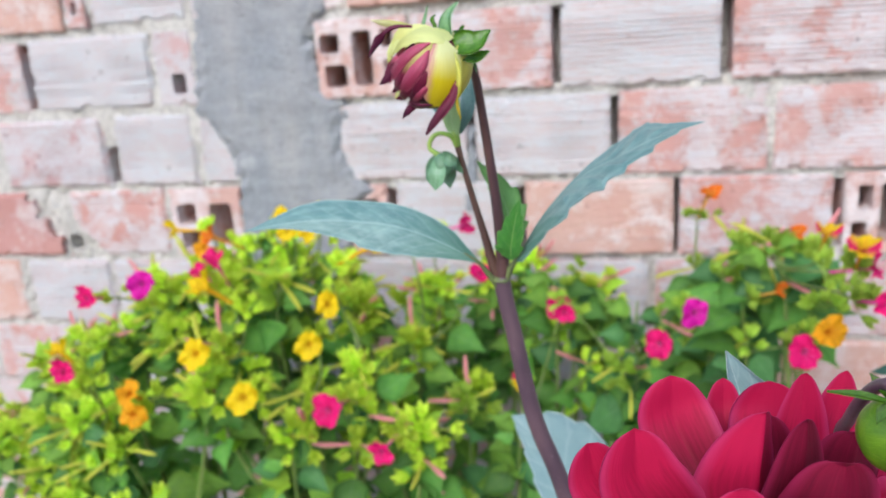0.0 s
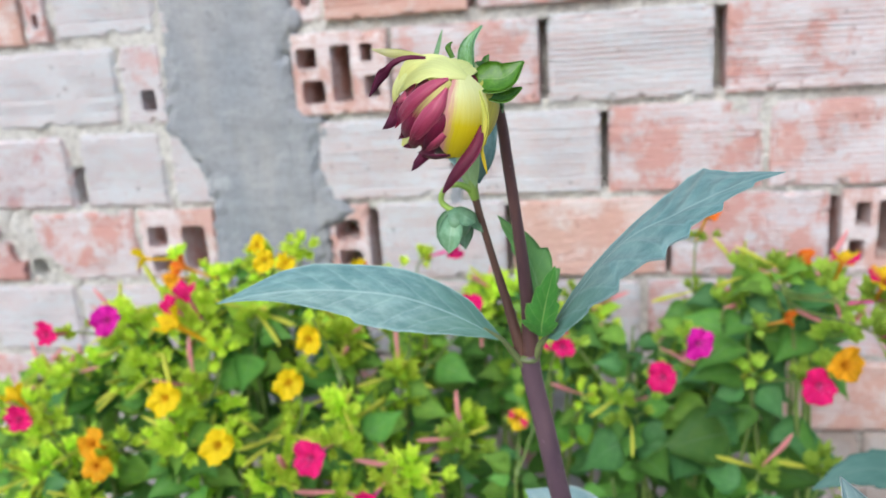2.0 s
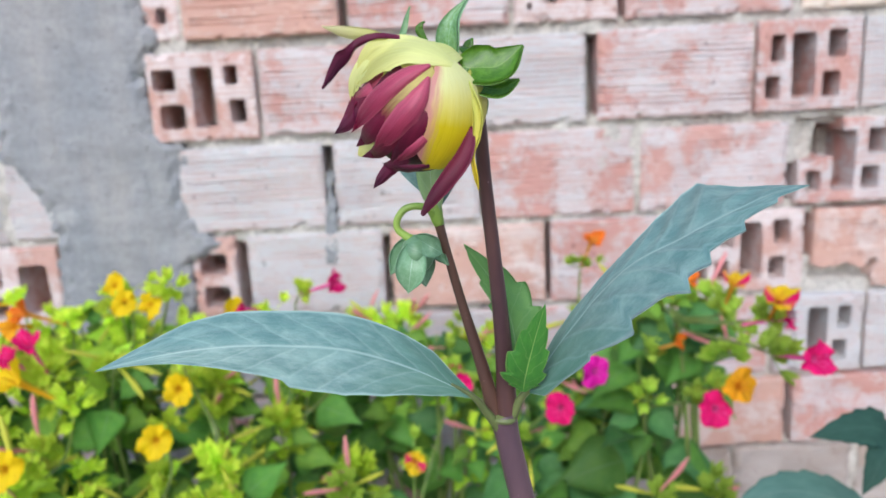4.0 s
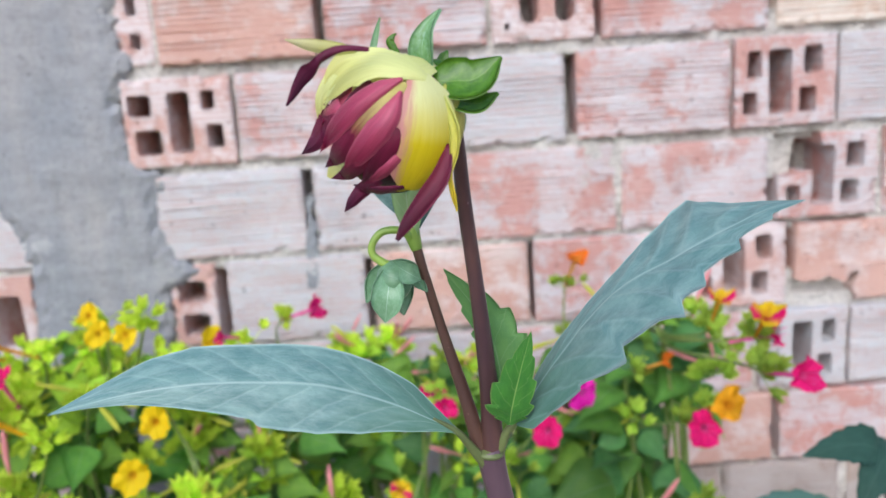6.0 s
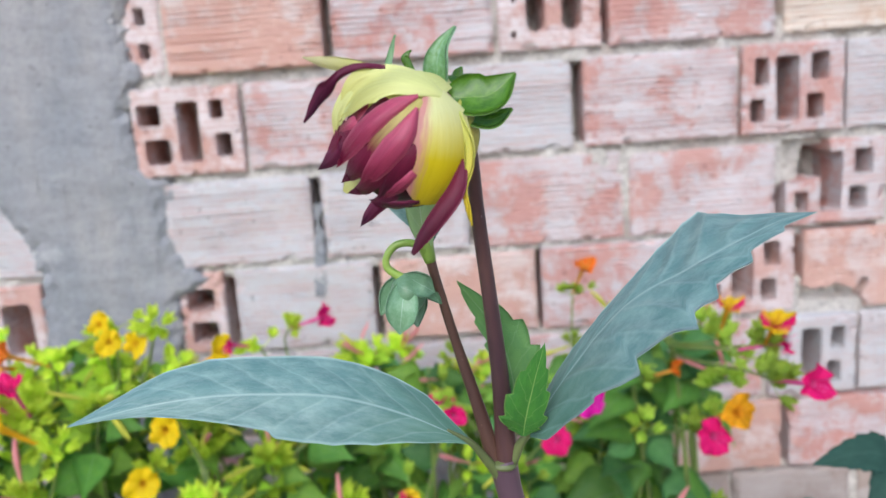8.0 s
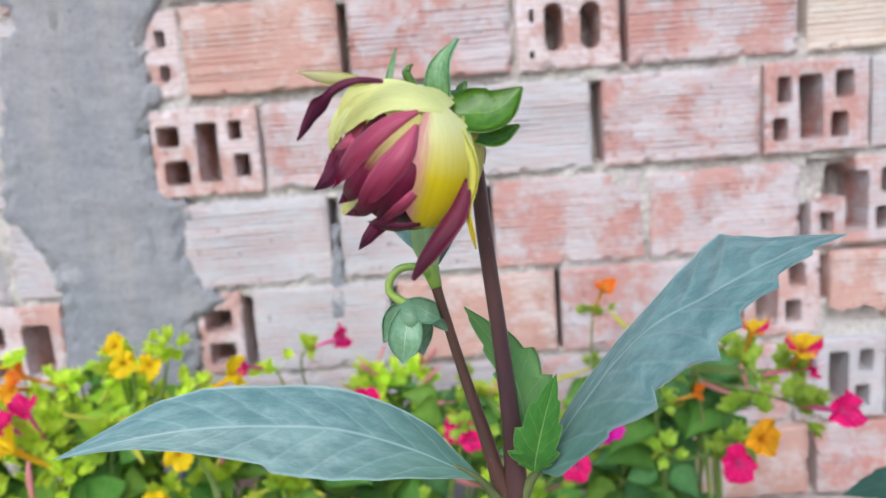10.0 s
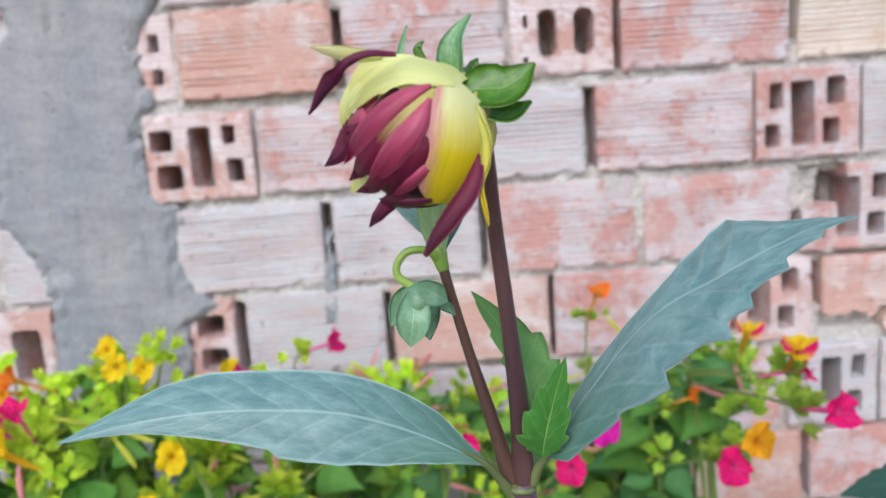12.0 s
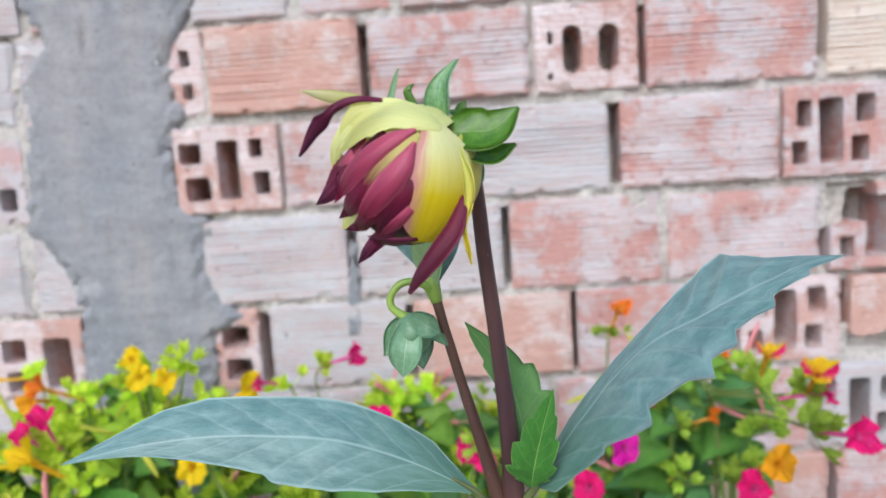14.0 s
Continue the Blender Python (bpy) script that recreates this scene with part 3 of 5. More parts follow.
M_BRACT = leaf_material("dahlia_bract_bloomed", (0.16, 0.33, 0.11), (0.085, 0.22, 0.05), (0.32, 0.50, 0.36), 4, 0.05, 0.32, 0.2, 0.9, 0.5, rim=0.3, bloom_=0.6)
M_STIPULE = leaf_material("dahlia_stipule", (0.40, 0.60, 0.27), (0.32, 0.52, 0.24), (0.58, 0.72, 0.46), 6, 0.12, 0.4, 0.3, 0.7)
M_PALELEAF = leaf_material("dahlia_pale_leaf", (0.29, 0.43, 0.42), (0.23, 0.36, 0.36), (0.50, 0.62, 0.60), 8, 0.13, 0.45, 0.2, 0.8, 0.35, rim=0.9)
M_BUDGREEN = leaf_material("nodding_bud_green", (0.20, 0.38, 0.21), (0.12, 0.27, 0.13), (0.38, 0.55, 0.40), 3, 0.04, 0.28, 0.12, 0.6, 0.5, bloom_=0.3, relief_=0.1)
M_ROUNDBUD = leaf_material("round_bud_green", (0.12, 0.23, 0.008), (0.05, 0.13, 0.008), (0.30, 0.44, 0.06), 3, 0.02, 0.35, 0.1, 0.8)
M_STEM = stem_material("dahlia_stem", (0.080, 0.043, 0.052), (0.135, 0.070, 0.058))
M_STEM_SIDE = stem_material("dahlia_side_stem", (0.095, 0.050, 0.042), (0.150, 0.085, 0.058))
M_STEM_LOW = stem_material("dahlia_stem_low", (0.105, 0.066, 0.095), (0.135, 0.088, 0.108))
M_GREENSTEM = stem_material("green_stem", (0.22, 0.40, 0.06), (0.30, 0.45, 0.10))
M_PETIOLE = stem_material("petiole", (0.13, 0.17, 0.065), (0.17, 0.23, 0.075))
M_LIMESTEM = stem_material("bush_stem", (0.18, 0.30, 0.06), (0.26, 0.36, 0.10))
M_PETAL_YELLOW = petal_material("petal_yellow", (0.62, 0.66, 0.14), (0.74, 0.58, 0.03), lo=0.05, hi=0.75, rough=0.42, spec=0.4)
M_PETAL_GOLD = petal_material("petal_gold", (0.76, 0.78, 0.36), (0.74, 0.61, 0.006), through_=0.22, lo=0.16, hi=0.62, lines=4, strength=0.10, rough=0.36, spec=0.4, side=(0.60, 0.27, 0.24), reach=0.32, wobble=0.16)
M_PETAL_PALE = petal_material("petal_pale_green", (0.72, 0.76, 0.30), (0.64, 0.64, 0.18), lines=5, strength=0.35, rough=0.42, spec=0.4, lo=0.45, hi=1.0)
M_PETAL_MAROON = petal_material("petal_maroon", (0.56, 0.095, 0.18), (0.23, 0.008, 0.050), lo=0.06, hi=0.85, edge=(0.52, 0.12, 0.19), rough=0.30, spec=0.5, lines=9, strength=1.4)
M_PETAL_CREAM = petal_material("petal_cream", (0.70, 0.72, 0.26), (0.84, 0.82, 0.46), lines=4, strength=0.3, rough=0.42, spec=0.4)
M_PETAL_BLUSH = petal_material("petal_blush", (0.60, 0.54, 0.16), (0.20, 0.02, 0.04), lo=0.15, hi=0.70, rough=0.42, spec=0.4)
M_PETAL_WINE = petal_material("petal_wine", (0.135, 0.006, 0.032), (0.065, 0.004, 0.020), rough=0.42, spec=0.3, through_=0.08, edge=(0.16, 0.016, 0.05))
M_PETAL_DARK = petal_material("petal_dark", (0.13, 0.014, 0.048), (0.050, 0.008, 0.026), rough=0.36, through_=0.08, edge=(0.20, 0.04, 0.09))
# crimson with painted light: foot darkened as shade, edge paled as bright rims
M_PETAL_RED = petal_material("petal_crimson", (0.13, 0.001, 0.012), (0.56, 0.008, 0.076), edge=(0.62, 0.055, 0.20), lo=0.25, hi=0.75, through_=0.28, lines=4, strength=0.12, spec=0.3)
# shaded copy of the crimson, for petals in the flower's dark heart
M_PETAL_SHADED = petal_material("petal_crimson_shaded", (0.025, 0.001, 0.006), (0.22, 0.004, 0.034), edge=(0.36, 0.02, 0.09), lo=0.40, hi=1.0, through_=0.15, lines=4, strength=0.12, spec=0.3)
M_LEAF_DARK = leaf_material("bush_leaf", (0.20, 0.43, 0.075), (0.135, 0.345, 0.070), (0.27, 0.48, 0.18), 5, 0.06, 0.5, 0.55, 0.8, 0.32, 0.9)
M_LEAF_DEEP = leaf_material("bush_leaf_deep", (0.125, 0.32, 0.090), (0.085, 0.245, 0.075), (0.19, 0.37, 0.15), 5, 0.06, 0.5, 0.4, 0.8, 0.32, 0.6)
M_LEAF_MID = leaf_material("bush_leaf_young", (0.255, 0.46, 0.058), (0.175, 0.35, 0.058), (0.33, 0.52, 0.12), 5, 0.04, 0.55, 0.4, 0.8, 0.22, 0.6)
M_LEAF_LIME = leaf_material("bush_leaf_lime", (0.53, 0.77, 0.065), (0.42, 0.67, 0.060), (0.56, 0.76, 0.16), 5, 0.05, 0.5, 0.45, 0.8, 0.25, 0.6)
M_LIME = leaf_material("bush_bract", (0.73, 0.90, 0.08), (0.60, 0.81, 0.07), (0.72, 0.82, 0.20), 3, 0.02, 0.6, 0.5, 0.7, 0.2, 0.45)
M_BRACT_GREEN = leaf_material("bush_bract_green", (0.48, 0.67, 0.085), (0.37, 0.56, 0.075), (0.44, 0.62, 0.18), 3, 0.02, 0.6, 0.45, 0.7, 0.2, 0.45)
M_FL = {
    "magenta": petal_material("flower_magenta", (0.84, 0.12, 0.40), (0.84, 0.012, 0.19), lo=0.42, hi=0.62, through_=0.35),
    "purple": petal_material("flower_purple", (0.78, 0.10, 0.50), (0.74, 0.012, 0.40), lo=0.42, hi=0.62, through_=0.35),
    "yellow": petal_material("flower_yellow", (0.90, 0.56, 0.015), (0.95, 0.68, 0.003), lo=0.4, hi=0.7, through_=0.4, strength=0.4),
    "orange": petal_material("flower_orange", (0.80, 0.42, 0.06), (0.85, 0.19, 0.012), lo=0.5, hi=0.8, through_=0.35),
    "amber": petal_material("flower_amber", (0.85, 0.36, 0.01), (0.90, 0.42, 0.006), lo=0.5, hi=0.8, through_=0.35),
    "mixed": petal_material("flower_two_colours", (0.80, 0.40, 0.03), (0.86, 0.60, 0.01), lo=0.5, hi=0.8, through_=0.35, side=(0.72, 0.012, 0.14)),
}


# ---------------- plants: shapes ----------------
def curve(points, n):
    """A smooth line through the points, n + 1 places."""
    p = np.array(points, float)
    p = np.vstack([2 * p[0] - p[1], p, 2 * p[-1] - p[-2]])
    k = len(p) - 3
    out = []
    for t in np.linspace(0, k, n + 1):
        i = min(int(t), k - 1)
        f = t - i
        a, b, c, d = p[i : i + 4]
        out.append(0.5 * (2 * b + (c - a) * f + (2 * a - 5 * b + 4 * c - d) * f * f + (3 * b - a - 3 * c + d) * f**3))
    return np.array(out)


def tube(name, points, radii, material, sides=8, n=None, caps=True):
    line = curve(points, n or 6 * (len(points) - 1))
    r = np.interp(np.linspace(0, 1, len(line)), np.linspace(0, 1, len(radii)), radii)
    verts, faces = [], []
    up = np.array([0.13, 0.2, 0.97])
    for i, p in enumerate(line):
        t = line[min(i + 1, len(line) - 1)] - line[max(i - 1, 0)]
        t /= np.linalg.norm(t)
        if abs(t @ up) > 0.95:
            up = np.array([0.9, 0.3, 0.1])
        a = np.cross(t, up)
        a /= np.linalg.norm(a)
        b = np.cross(t, a)
        up = -np.cross(t, np.cross(t, up)) if i else up
        for k in range(sides):
            w = 2 * np.pi * k / sides
            verts.append(p + r[i] * (np.cos(w) * a + np.sin(w) * b))
    for i in range(len(line) - 1):
        for k in range(sides):
            j = (k + 1) % sides
            faces.append((i * sides + k, i * sides + j, (i + 1) * sides + j, (i + 1) * sides + k))
    if caps:
        faces.append(tuple(range(sides))[::-1])
        faces.append(tuple(len(verts) - sides + k for k in range(sides)))
    return make_mesh(name, verts, faces, material)


def unit(v):
    v = np.array(v, float)
    return v / np.linalg.norm(v)


def blade(name, points, left, right, dir_l, dir_r, material, ns=36, nw=5, teeth=0, tooth=0.0, cup=0.0, ripple=0.0, seed=0, thick=0.0004, pleat=0.0, quilt=0.0, veins=9, curl=0.0):
    """A leaf or petal: midrib through points; left and right are half widths (lists spread evenly along it, or pairs of place and
    half width), laid out along dir_l and dir_r. cup bends the blade up at the rims, quilt raises it between the side veins, curl turns the outer rim."""
    rng = np.random.default_rng(seed)
    ph = rng.uniform(0, 6, 4)
    line = curve(points, ns)
    s = np.linspace(0, 1, ns + 1)
    verts, uvs, faces = [], [], []
    tan = np.gradient(line, axis=0)
    tan /= np.linalg.norm(tan, axis=1)[:, None]

    def spread(ws):
        if isinstance(ws[0], tuple):
            return np.interp(s, [p for p, w in ws], [w for p, w in ws])
        return curve([(v, 0, 0) for v in ws], ns)[:, 0].clip(0)

    wl, wr = spread(left), spread(right)
    cols = 2 * nw + 1
    for i in range(ns + 1):
        for j in range(cols):
            v = (j - nw) / nw
            d = unit(dir_l) if v < 0 else unit(dir_r)
            d = d - tan[i] * (d @ tan[i])
            d /= np.linalg.norm(d)
            nrm = np.cross(tan[i], unit(dir_r) - unit(dir_l))
            nrm /= np.linalg.norm(nrm)
            w = wl[i] if v < 0 else wr[i]
            if teeth:
                f = (s[i] * teeth + (0.37 if v < 0 else 0)) % 1
                w = w * (1 - tooth * (1 - f) * (0.12 < s[i] < 0.97))
            a = abs(v)
            off = cup * w * (a * a) + ripple * w * a * np.sin(9 * s[i] + ph[0 if v < 0 else 1]) + 0.3 * ripple * w * np.sin(21 * s[i] + 3 * v + ph[2])
            off += pleat * w * np.cos(2.6 * np.pi * v + ph[3]) * np.sin(np.pi * s[i])
            if quilt:
                run = (veins * s[i] - 1.6 * a + 0.25) % 1
                off += quilt * (np.sin(np.pi * ((run + 0.5) % 1)) - 0.6) * min(1.0, 5 * a) * (1 - 0.55 * a) * min(1.0, 40 * w)
            off += curl * w * max(0.0, a - 0.6) ** 2 * 6
            verts.append(line[i] + d * w * a + nrm * off)
            uvs.append((s[i], 0.5 + 0.5 * v))
    for i in range(ns):
        for j in range(cols - 1):
            q = i * cols + j
            faces.append((q, q + 1, q + cols + 1, q + cols))
    me = make_mesh(name, verts, faces, material, uvs=uvs)
    if thick:
        # a second skin just below, closed along the rim
        nv = len(verts)
        nor = np.empty(nv * 3, "f")
        me.vertices.foreach_get("normal", nor)
        low = np.array(verts) - nor.reshape(-1, 3) * thick
        rim = [j for j in range(cols)] + [i * cols + cols - 1 for i in range(1, ns + 1)] + [ns * cols + j for j in range(cols - 2, -1, -1)] + [i * cols for i in range(ns - 1, 0, -1)]
        more = [tuple(nv + k for k in f[::-1]) for f in faces]
        more += [(rim[k], nv + rim[k], nv + rim[(k + 1) % len(rim)], rim[(k + 1) % len(rim)])[::-1] for k in range(len(rim))]
        me = make_mesh(name, list(verts) + low.tolist(), faces + more, material, uvs=uvs + uvs)
    return me


def shell(name, c, axis, front, along, across, phi, half, t0, t1, material, lift=1.0, flare=0.0, n=20, m=10, twist=0.0, tip=0.6, ragged=0.0, seed=0):
    """A petal that lies on an egg round c: from polar angle t0 to t1, centred on phi, half its half width, all in degrees."""
    A, V = unit(axis), np.array(front, float)
    V = unit(V - A * (V @ A))
    S = np.cross(V, A)
    rng = np.random.default_rng(seed)
    ph = rng.uniform(0, 6, 3)
    verts, uvs, faces = [], [], []
    for i in range(n + 1):
        s = i / n
        w = np.sin(np.pi * min(1.0, 0.16 + 0.84 * s**0.9)) ** tip
        for j in range(m + 1):
            v = 2 * j / m - 1
            th = radians(t0 + (t1 - t0) * s * (1 - 0.06 * v * v * s) + ragged * s**4 * np.sin(5 * v + ph[0]))
            f = radians(phi + twist * s + half * w * v)
            rad = lift * (1 + flare * s**3 + 0.035 * (1 - v * v) * np.sin(np.pi * s) - 0.02 * v * v + 0.012 * np.sin(7 * v + ph[1]) * s)
            p = c - A * np.cos(th) * along * rad + np.sin(th) * across * rad * (V * np.cos(f) + S * np.sin(f))
            verts.append(p)
            uvs.append((s, 0.5 + 0.5 * v))
    for i in range(n):
        for j in range(m):
            q = i * (m + 1) + j
            faces.append((q, q + 1, q + m + 2, q + m + 1))
    return make_mesh(name, verts, faces, material, uvs=uvs)


def egg(name, c, axis, along, across, material, n=20, m=28):
    A = unit(axis)
    V = unit(np.cross(A, (0.3, 1, 0.2)))
    S = np.cross(A, V)
    verts = [c - A * along]
    uvs = [(0, 0.5)]
    for i in range(1, n):
        th = np.pi * i / n
        for j in range(m):
            f = 2 * np.pi * j / m
            k = 1 + 0.03 * np.sin(6 * f) * np.sin(th)
            verts.append(c - A * np.cos(th) * along + np.sin(th) * across * k * (V * np.cos(f) + S * np.sin(f)))
            uvs.append((i / n, j / m))
    verts.append(c + A * along)
    uvs.append((1, 0.5))
    faces = [(0, 1 + (j + 1) % m, 1 + j) for j in range(m)]
    for i in range(n - 2):
        for j in range(m):
            a, b = 1 + i * m + j, 1 + i * m + (j + 1) % m
            faces.append((a, b, b + m, a + m))
    faces += [(len(verts) - 1, 1 + (n - 2) * m + j, 1 + (n - 2) * m + (j + 1) % m) for j in range(m)]
    return make_mesh(name, verts, faces, material, uvs=uvs)


# ---------------- the dahlia with the opening bud ----------------
dahlia = thing("dahlia", "tall dark-stemmed dahlia with an opening maroon and yellow bud", "dahlia plant", at=(0, 0, 0))
piece("stem", tube("stem", [(0.0165, 0.150, 0.921), (0.0165, 0.1495, 0.932), (0.0160, 0.148, 0.944), (0.0148, 0.146, 0.960), (0.0132, 0.143, 0.978), (0.0124, 0.139, 0.990), (0.0112, 0.134, 0.9985), (0.0090, 0.1300, 1.0020)],
      [0.0026, 0.0022, 0.0019, 0.0016, 0.0015, 0.0014, 0.0013, 0.0016], M_STEM, 14, 60), dahlia, "dark purple-brown stem that carries the bud")
piece("side_stem", tube("side_stem", [(0.0140, 0.1502, 0.9215), (0.0113, 0.1505, 0.934), (0.0072, 0.1505, 0.950), (0.0042, 0.150, 0.963), (0.0030, 0.150, 0.9685)],
      [0.0019, 0.0015, 0.0011, 0.0010, 0.0011], M_STEM_SIDE, 12, 40), dahlia, "thinner brown side stem")
piece("side_stem_top", tube("side_stem_top", [(0.0031, 0.150, 0.968), (0.0022, 0.150, 0.972), (0.0016, 0.1505, 0.977), (0.0018, 0.151, 0.984)],
      [0.0012, 0.0018, 0.0015, 0.0006], M_GREENSTEM, 12, 20), dahlia, "yellow-green top of the side stem")
piece("lower_stem", tube("lower_stem", [(0.0157, 0.150, 0.9225), (0.0168, 0.150, 0.915), (0.0198, 0.150, 0.899), (0.0258, 0.150, 0.868), (0.0362, 0.151, 0.836), (0.052, 0.158, 0.76), (0.066, 0.19, 0.45), (0.064, 0.205, 0.0)],
      [0.0032, 0.0029, 0.0030, 0.0031, 0.0033, 0.0040, 0.0055, 0.0075], M_STEM_LOW, 14, 70), dahlia, "thick mauve-brown lower stem")
piece("node", egg("node", np.array((0.0158, 0.1495, 0.9216)), (0.1, 0, 1), 0.0013, 0.0032, M_PETIOLE, 10, 20), dahlia, "pale green ring where stems and leaves join")

# left leaf: petiole and blade
piece("petiole", tube("petiole", [(0.0148, 0.1490, 0.9190), (0.0118, 0.1475, 0.9240), (0.0088, 0.1462, 0.9286), (0.0040, 0.1456, 0.9322)], [0.0013, 0.0010, 0.0007, 0.0003], M_PETIOLE, 10, 20), dahlia)
piece("leaf", blade("leaf", [(0.0092, 0.1462, 0.9284), (-0.0047, 0.1446, 0.9367), (-0.0178, 0.1431, 0.9421), (-0.0309, 0.1415, 0.9445), (-0.0439, 0.1399, 0.9455), (-0.0573, 0.1384, 0.9449), (-0.0713, 0.1366, 0.9427)],
      [(0, 0.0003), (0.06, 0.0032), (0.123, 0.0064), (0.20, 0.0078), (0.30, 0.0088), (0.40, 0.0092), (0.54, 0.0089), (0.67, 0.0090), (0.69, 0.0085), (0.77, 0.0073), (0.88, 0.0035), (0.95, 0.0014), (1, 0.0)],
      [(0, 0.0003), (0.04, 0.0014), (0.10, 0.0038), (0.215, 0.0075), (0.33, 0.0094), (0.42, 0.0093), (0.495, 0.0086), (0.512, 0.0072), (0.62, 0.0055), (0.81, 0.0021), (0.914, 0.0007), (1, 0.0)],
      (0, 0.70, 0.71), (0, -0.48, -0.88), M_GLAUCOUS, 120, 12, cup=-0.12, ripple=0.03, seed=4, thick=0.00018, quilt=0.0009), dahlia, "broad blue-green leaf with pale veins")
# right leaf
piece("petiole", tube("petiole", [(0.0178, 0.149, 0.9222), (0.0196, 0.1482, 0.9265), (0.0218, 0.1474, 0.9295), (0.0270, 0.1468, 0.9370)], [0.0013, 0.0010, 0.0008, 0.0003], M_PETIOLE, 10, 20), dahlia)
piece("leaf", blade("leaf", [(0.0215, 0.1473, 0.9290), (0.0290, 0.1467, 0.9406), (0.0372, 0.1460, 0.9511), (0.0461, 0.1454, 0.9591), (0.0557, 0.1448, 0.9638), (0.0652, 0.1442, 0.9686), (0.0735, 0.1436, 0.9724), (0.0812, 0.1430, 0.9740)],
      [(0, 0.0004), (0.05, 0.0032), (0.143, 0.0052), (0.286, 0.0056), (0.43, 0.0080), (0.57, 0.0160), (0.66, 0.0200), (0.715, 0.0222), (0.735, 0.0176), (0.80, 0.0100), (0.857, 0.0060), (0.93, 0.0030), (1, 0.0)],
      [(0, 0.0010), (0.03, 0.0066), (0.143, 0.0122), (0.18, 0.0138), (0.188, 0.0130), (0.25, 0.0174), (0.305, 0.0202), (0.320, 0.0158), (0.40, 0.0166), (0.46, 0.0182), (0.494, 0.0198), (0.510, 0.0146), (0.55, 0.0136), (0.583, 0.0132), (0.598, 0.0090), (0.66, 0.0080), (0.712, 0.0082), (0.728, 0.0048), (0.80, 0.0042), (0.85, 0.0042), (0.862, 0.0024), (0.93, 0.0014), (1, 0.0)],
      (-0.08, 0.98, 0.21), (0.05, -0.98, -0.12), M_GLAUCOUS, 150, 12, cup=0.10, ripple=0.03, seed=9, thick=0.00018, quilt=0.0013), dahlia, "blue-green toothed leaf rising to a point")
piece("leaf", blade("leaf", [(0.0200, 0.1445, 0.9300), (0.0206, 0.1425, 0.9350), (0.0225, 0.1400, 0.9440), (0.0247, 0.1385, 0.9522)],
      [0.0006, 0.0054, 0.0062, 0.0048, 0.0026, 0.0], [0.0006, 0.0040, 0.0048, 0.0040, 0.0022, 0.0],
      (-0.9, -0.25, 0.15), (0.9, -0.45, -0.1), M_YOUNG, 60, 8, teeth=5, tooth=0.26, cup=0.30, ripple=0.06, seed=2, thick=0.00018, quilt=0.0005, veins=7), dahlia, "small bright green young leaf")
piece("leaf", blade("leaf", [(0.0196, 0.1515, 0.9300), (0.0190, 0.1530, 0.9410), (0.0160, 0.1540, 0.9510), (0.0083, 0.1545, 0.9625)],
      [0.0006, 0.0034, 0.0040, 0.0040, 0.0028, 0.0], [0.0006, 0.0056, 0.0082, 0.0074, 0.0040, 0.0],
      (-0.8, 0.2, -0.35), (0.8, -0.2, 0.40), M_YOUNG_PALE, 60, 7, teeth=6, tooth=0.28, ripple=0.05, seed=3, thick=0.00018, quilt=0.0005, veins=7), dahlia, "soft green young leaf behind the stem")
# leaflets at the top of the side stem
piece("leaf", blade("leaf", [(0.0020, 0.1515, 0.9735), (-0.0010, 0.1530, 0.9790), (-0.0055, 0.1540, 0.9840), (-0.0090, 0.1545, 0.9865)], [0.0004, 0.0024, 0.0028, 0.0016, 0.0], [0.0004, 0.0026, 0.0030, 0.0016, 0.0],
      (-0.5, 0, -0.8), (0.5, 0.1, 0.8), M_GLAUCOUS, 24, 4, cup=0.2, seed=7), dahlia)
piece("leaf", blade("leaf", [(0.0026, 0.1490, 0.9700), (0.0018, 0.1480, 0.9775), (0.0020, 0.1475, 0.9850), (0.0035, 0.1470, 0.9905)], [0.0004, 0.0026, 0.0032, 0.0026, 0.0], [0.0004, 0.0030, 0.0036, 0.0028, 0.0],
      (-0.9, -0.3, 0), (0.9, -0.3, 0), M_STIPULE, 40, 6, cup=0.3, seed=8, quilt=0.0004, veins=6), dahlia)
piece("leaf", blade("leaf", [(0.0036, 0.1530, 0.9720), (0.0058, 0.1550, 0.9800), (0.0070, 0.1565, 0.9885), (0.0068, 0.1570, 0.9930)], [0.0004, 0.0020, 0.0026, 0.0016, 0.0], [0.0004, 0.0024, 0.0026, 0.0016, 0.0],
      (-0.9, 0, 0.1), (0.9, 0, 0), M_GLAUCOUS, 24, 4, cup=0.2, seed=6), dahlia)

# the nodding green bud on its hooked stalk
nod = piece("nodding_bud", egg("nodding_bud", np.array((-0.0020, 0.148, 0.9622)), (0.1, -0.1, -1), 0.0043, 0.0038, M_BUDGREEN, 14, 20), dahlia, "small unopened green bud hanging from a hooked stalk")
piece("stalk", tube("stalk", [(0.0020, 0.1495, 0.9705), (0.0012, 0.1485, 0.9718), (-0.0012, 0.148, 0.9728), (-0.0040, 0.148, 0.9724), (-0.0059, 0.148, 0.9702), (-0.0060, 0.148, 0.9680), (-0.0044, 0.148, 0.9664), (-0.0030, 0.148, 0.9655)],
      [0.0010, 0.0009, 0.0008, 0.0008, 0.0008, 0.0008, 0.0009, 0.0010], M_GREENSTEM, 10, 42), nod)
NB = np.array((-0.0022, 0.148, 0.9622))
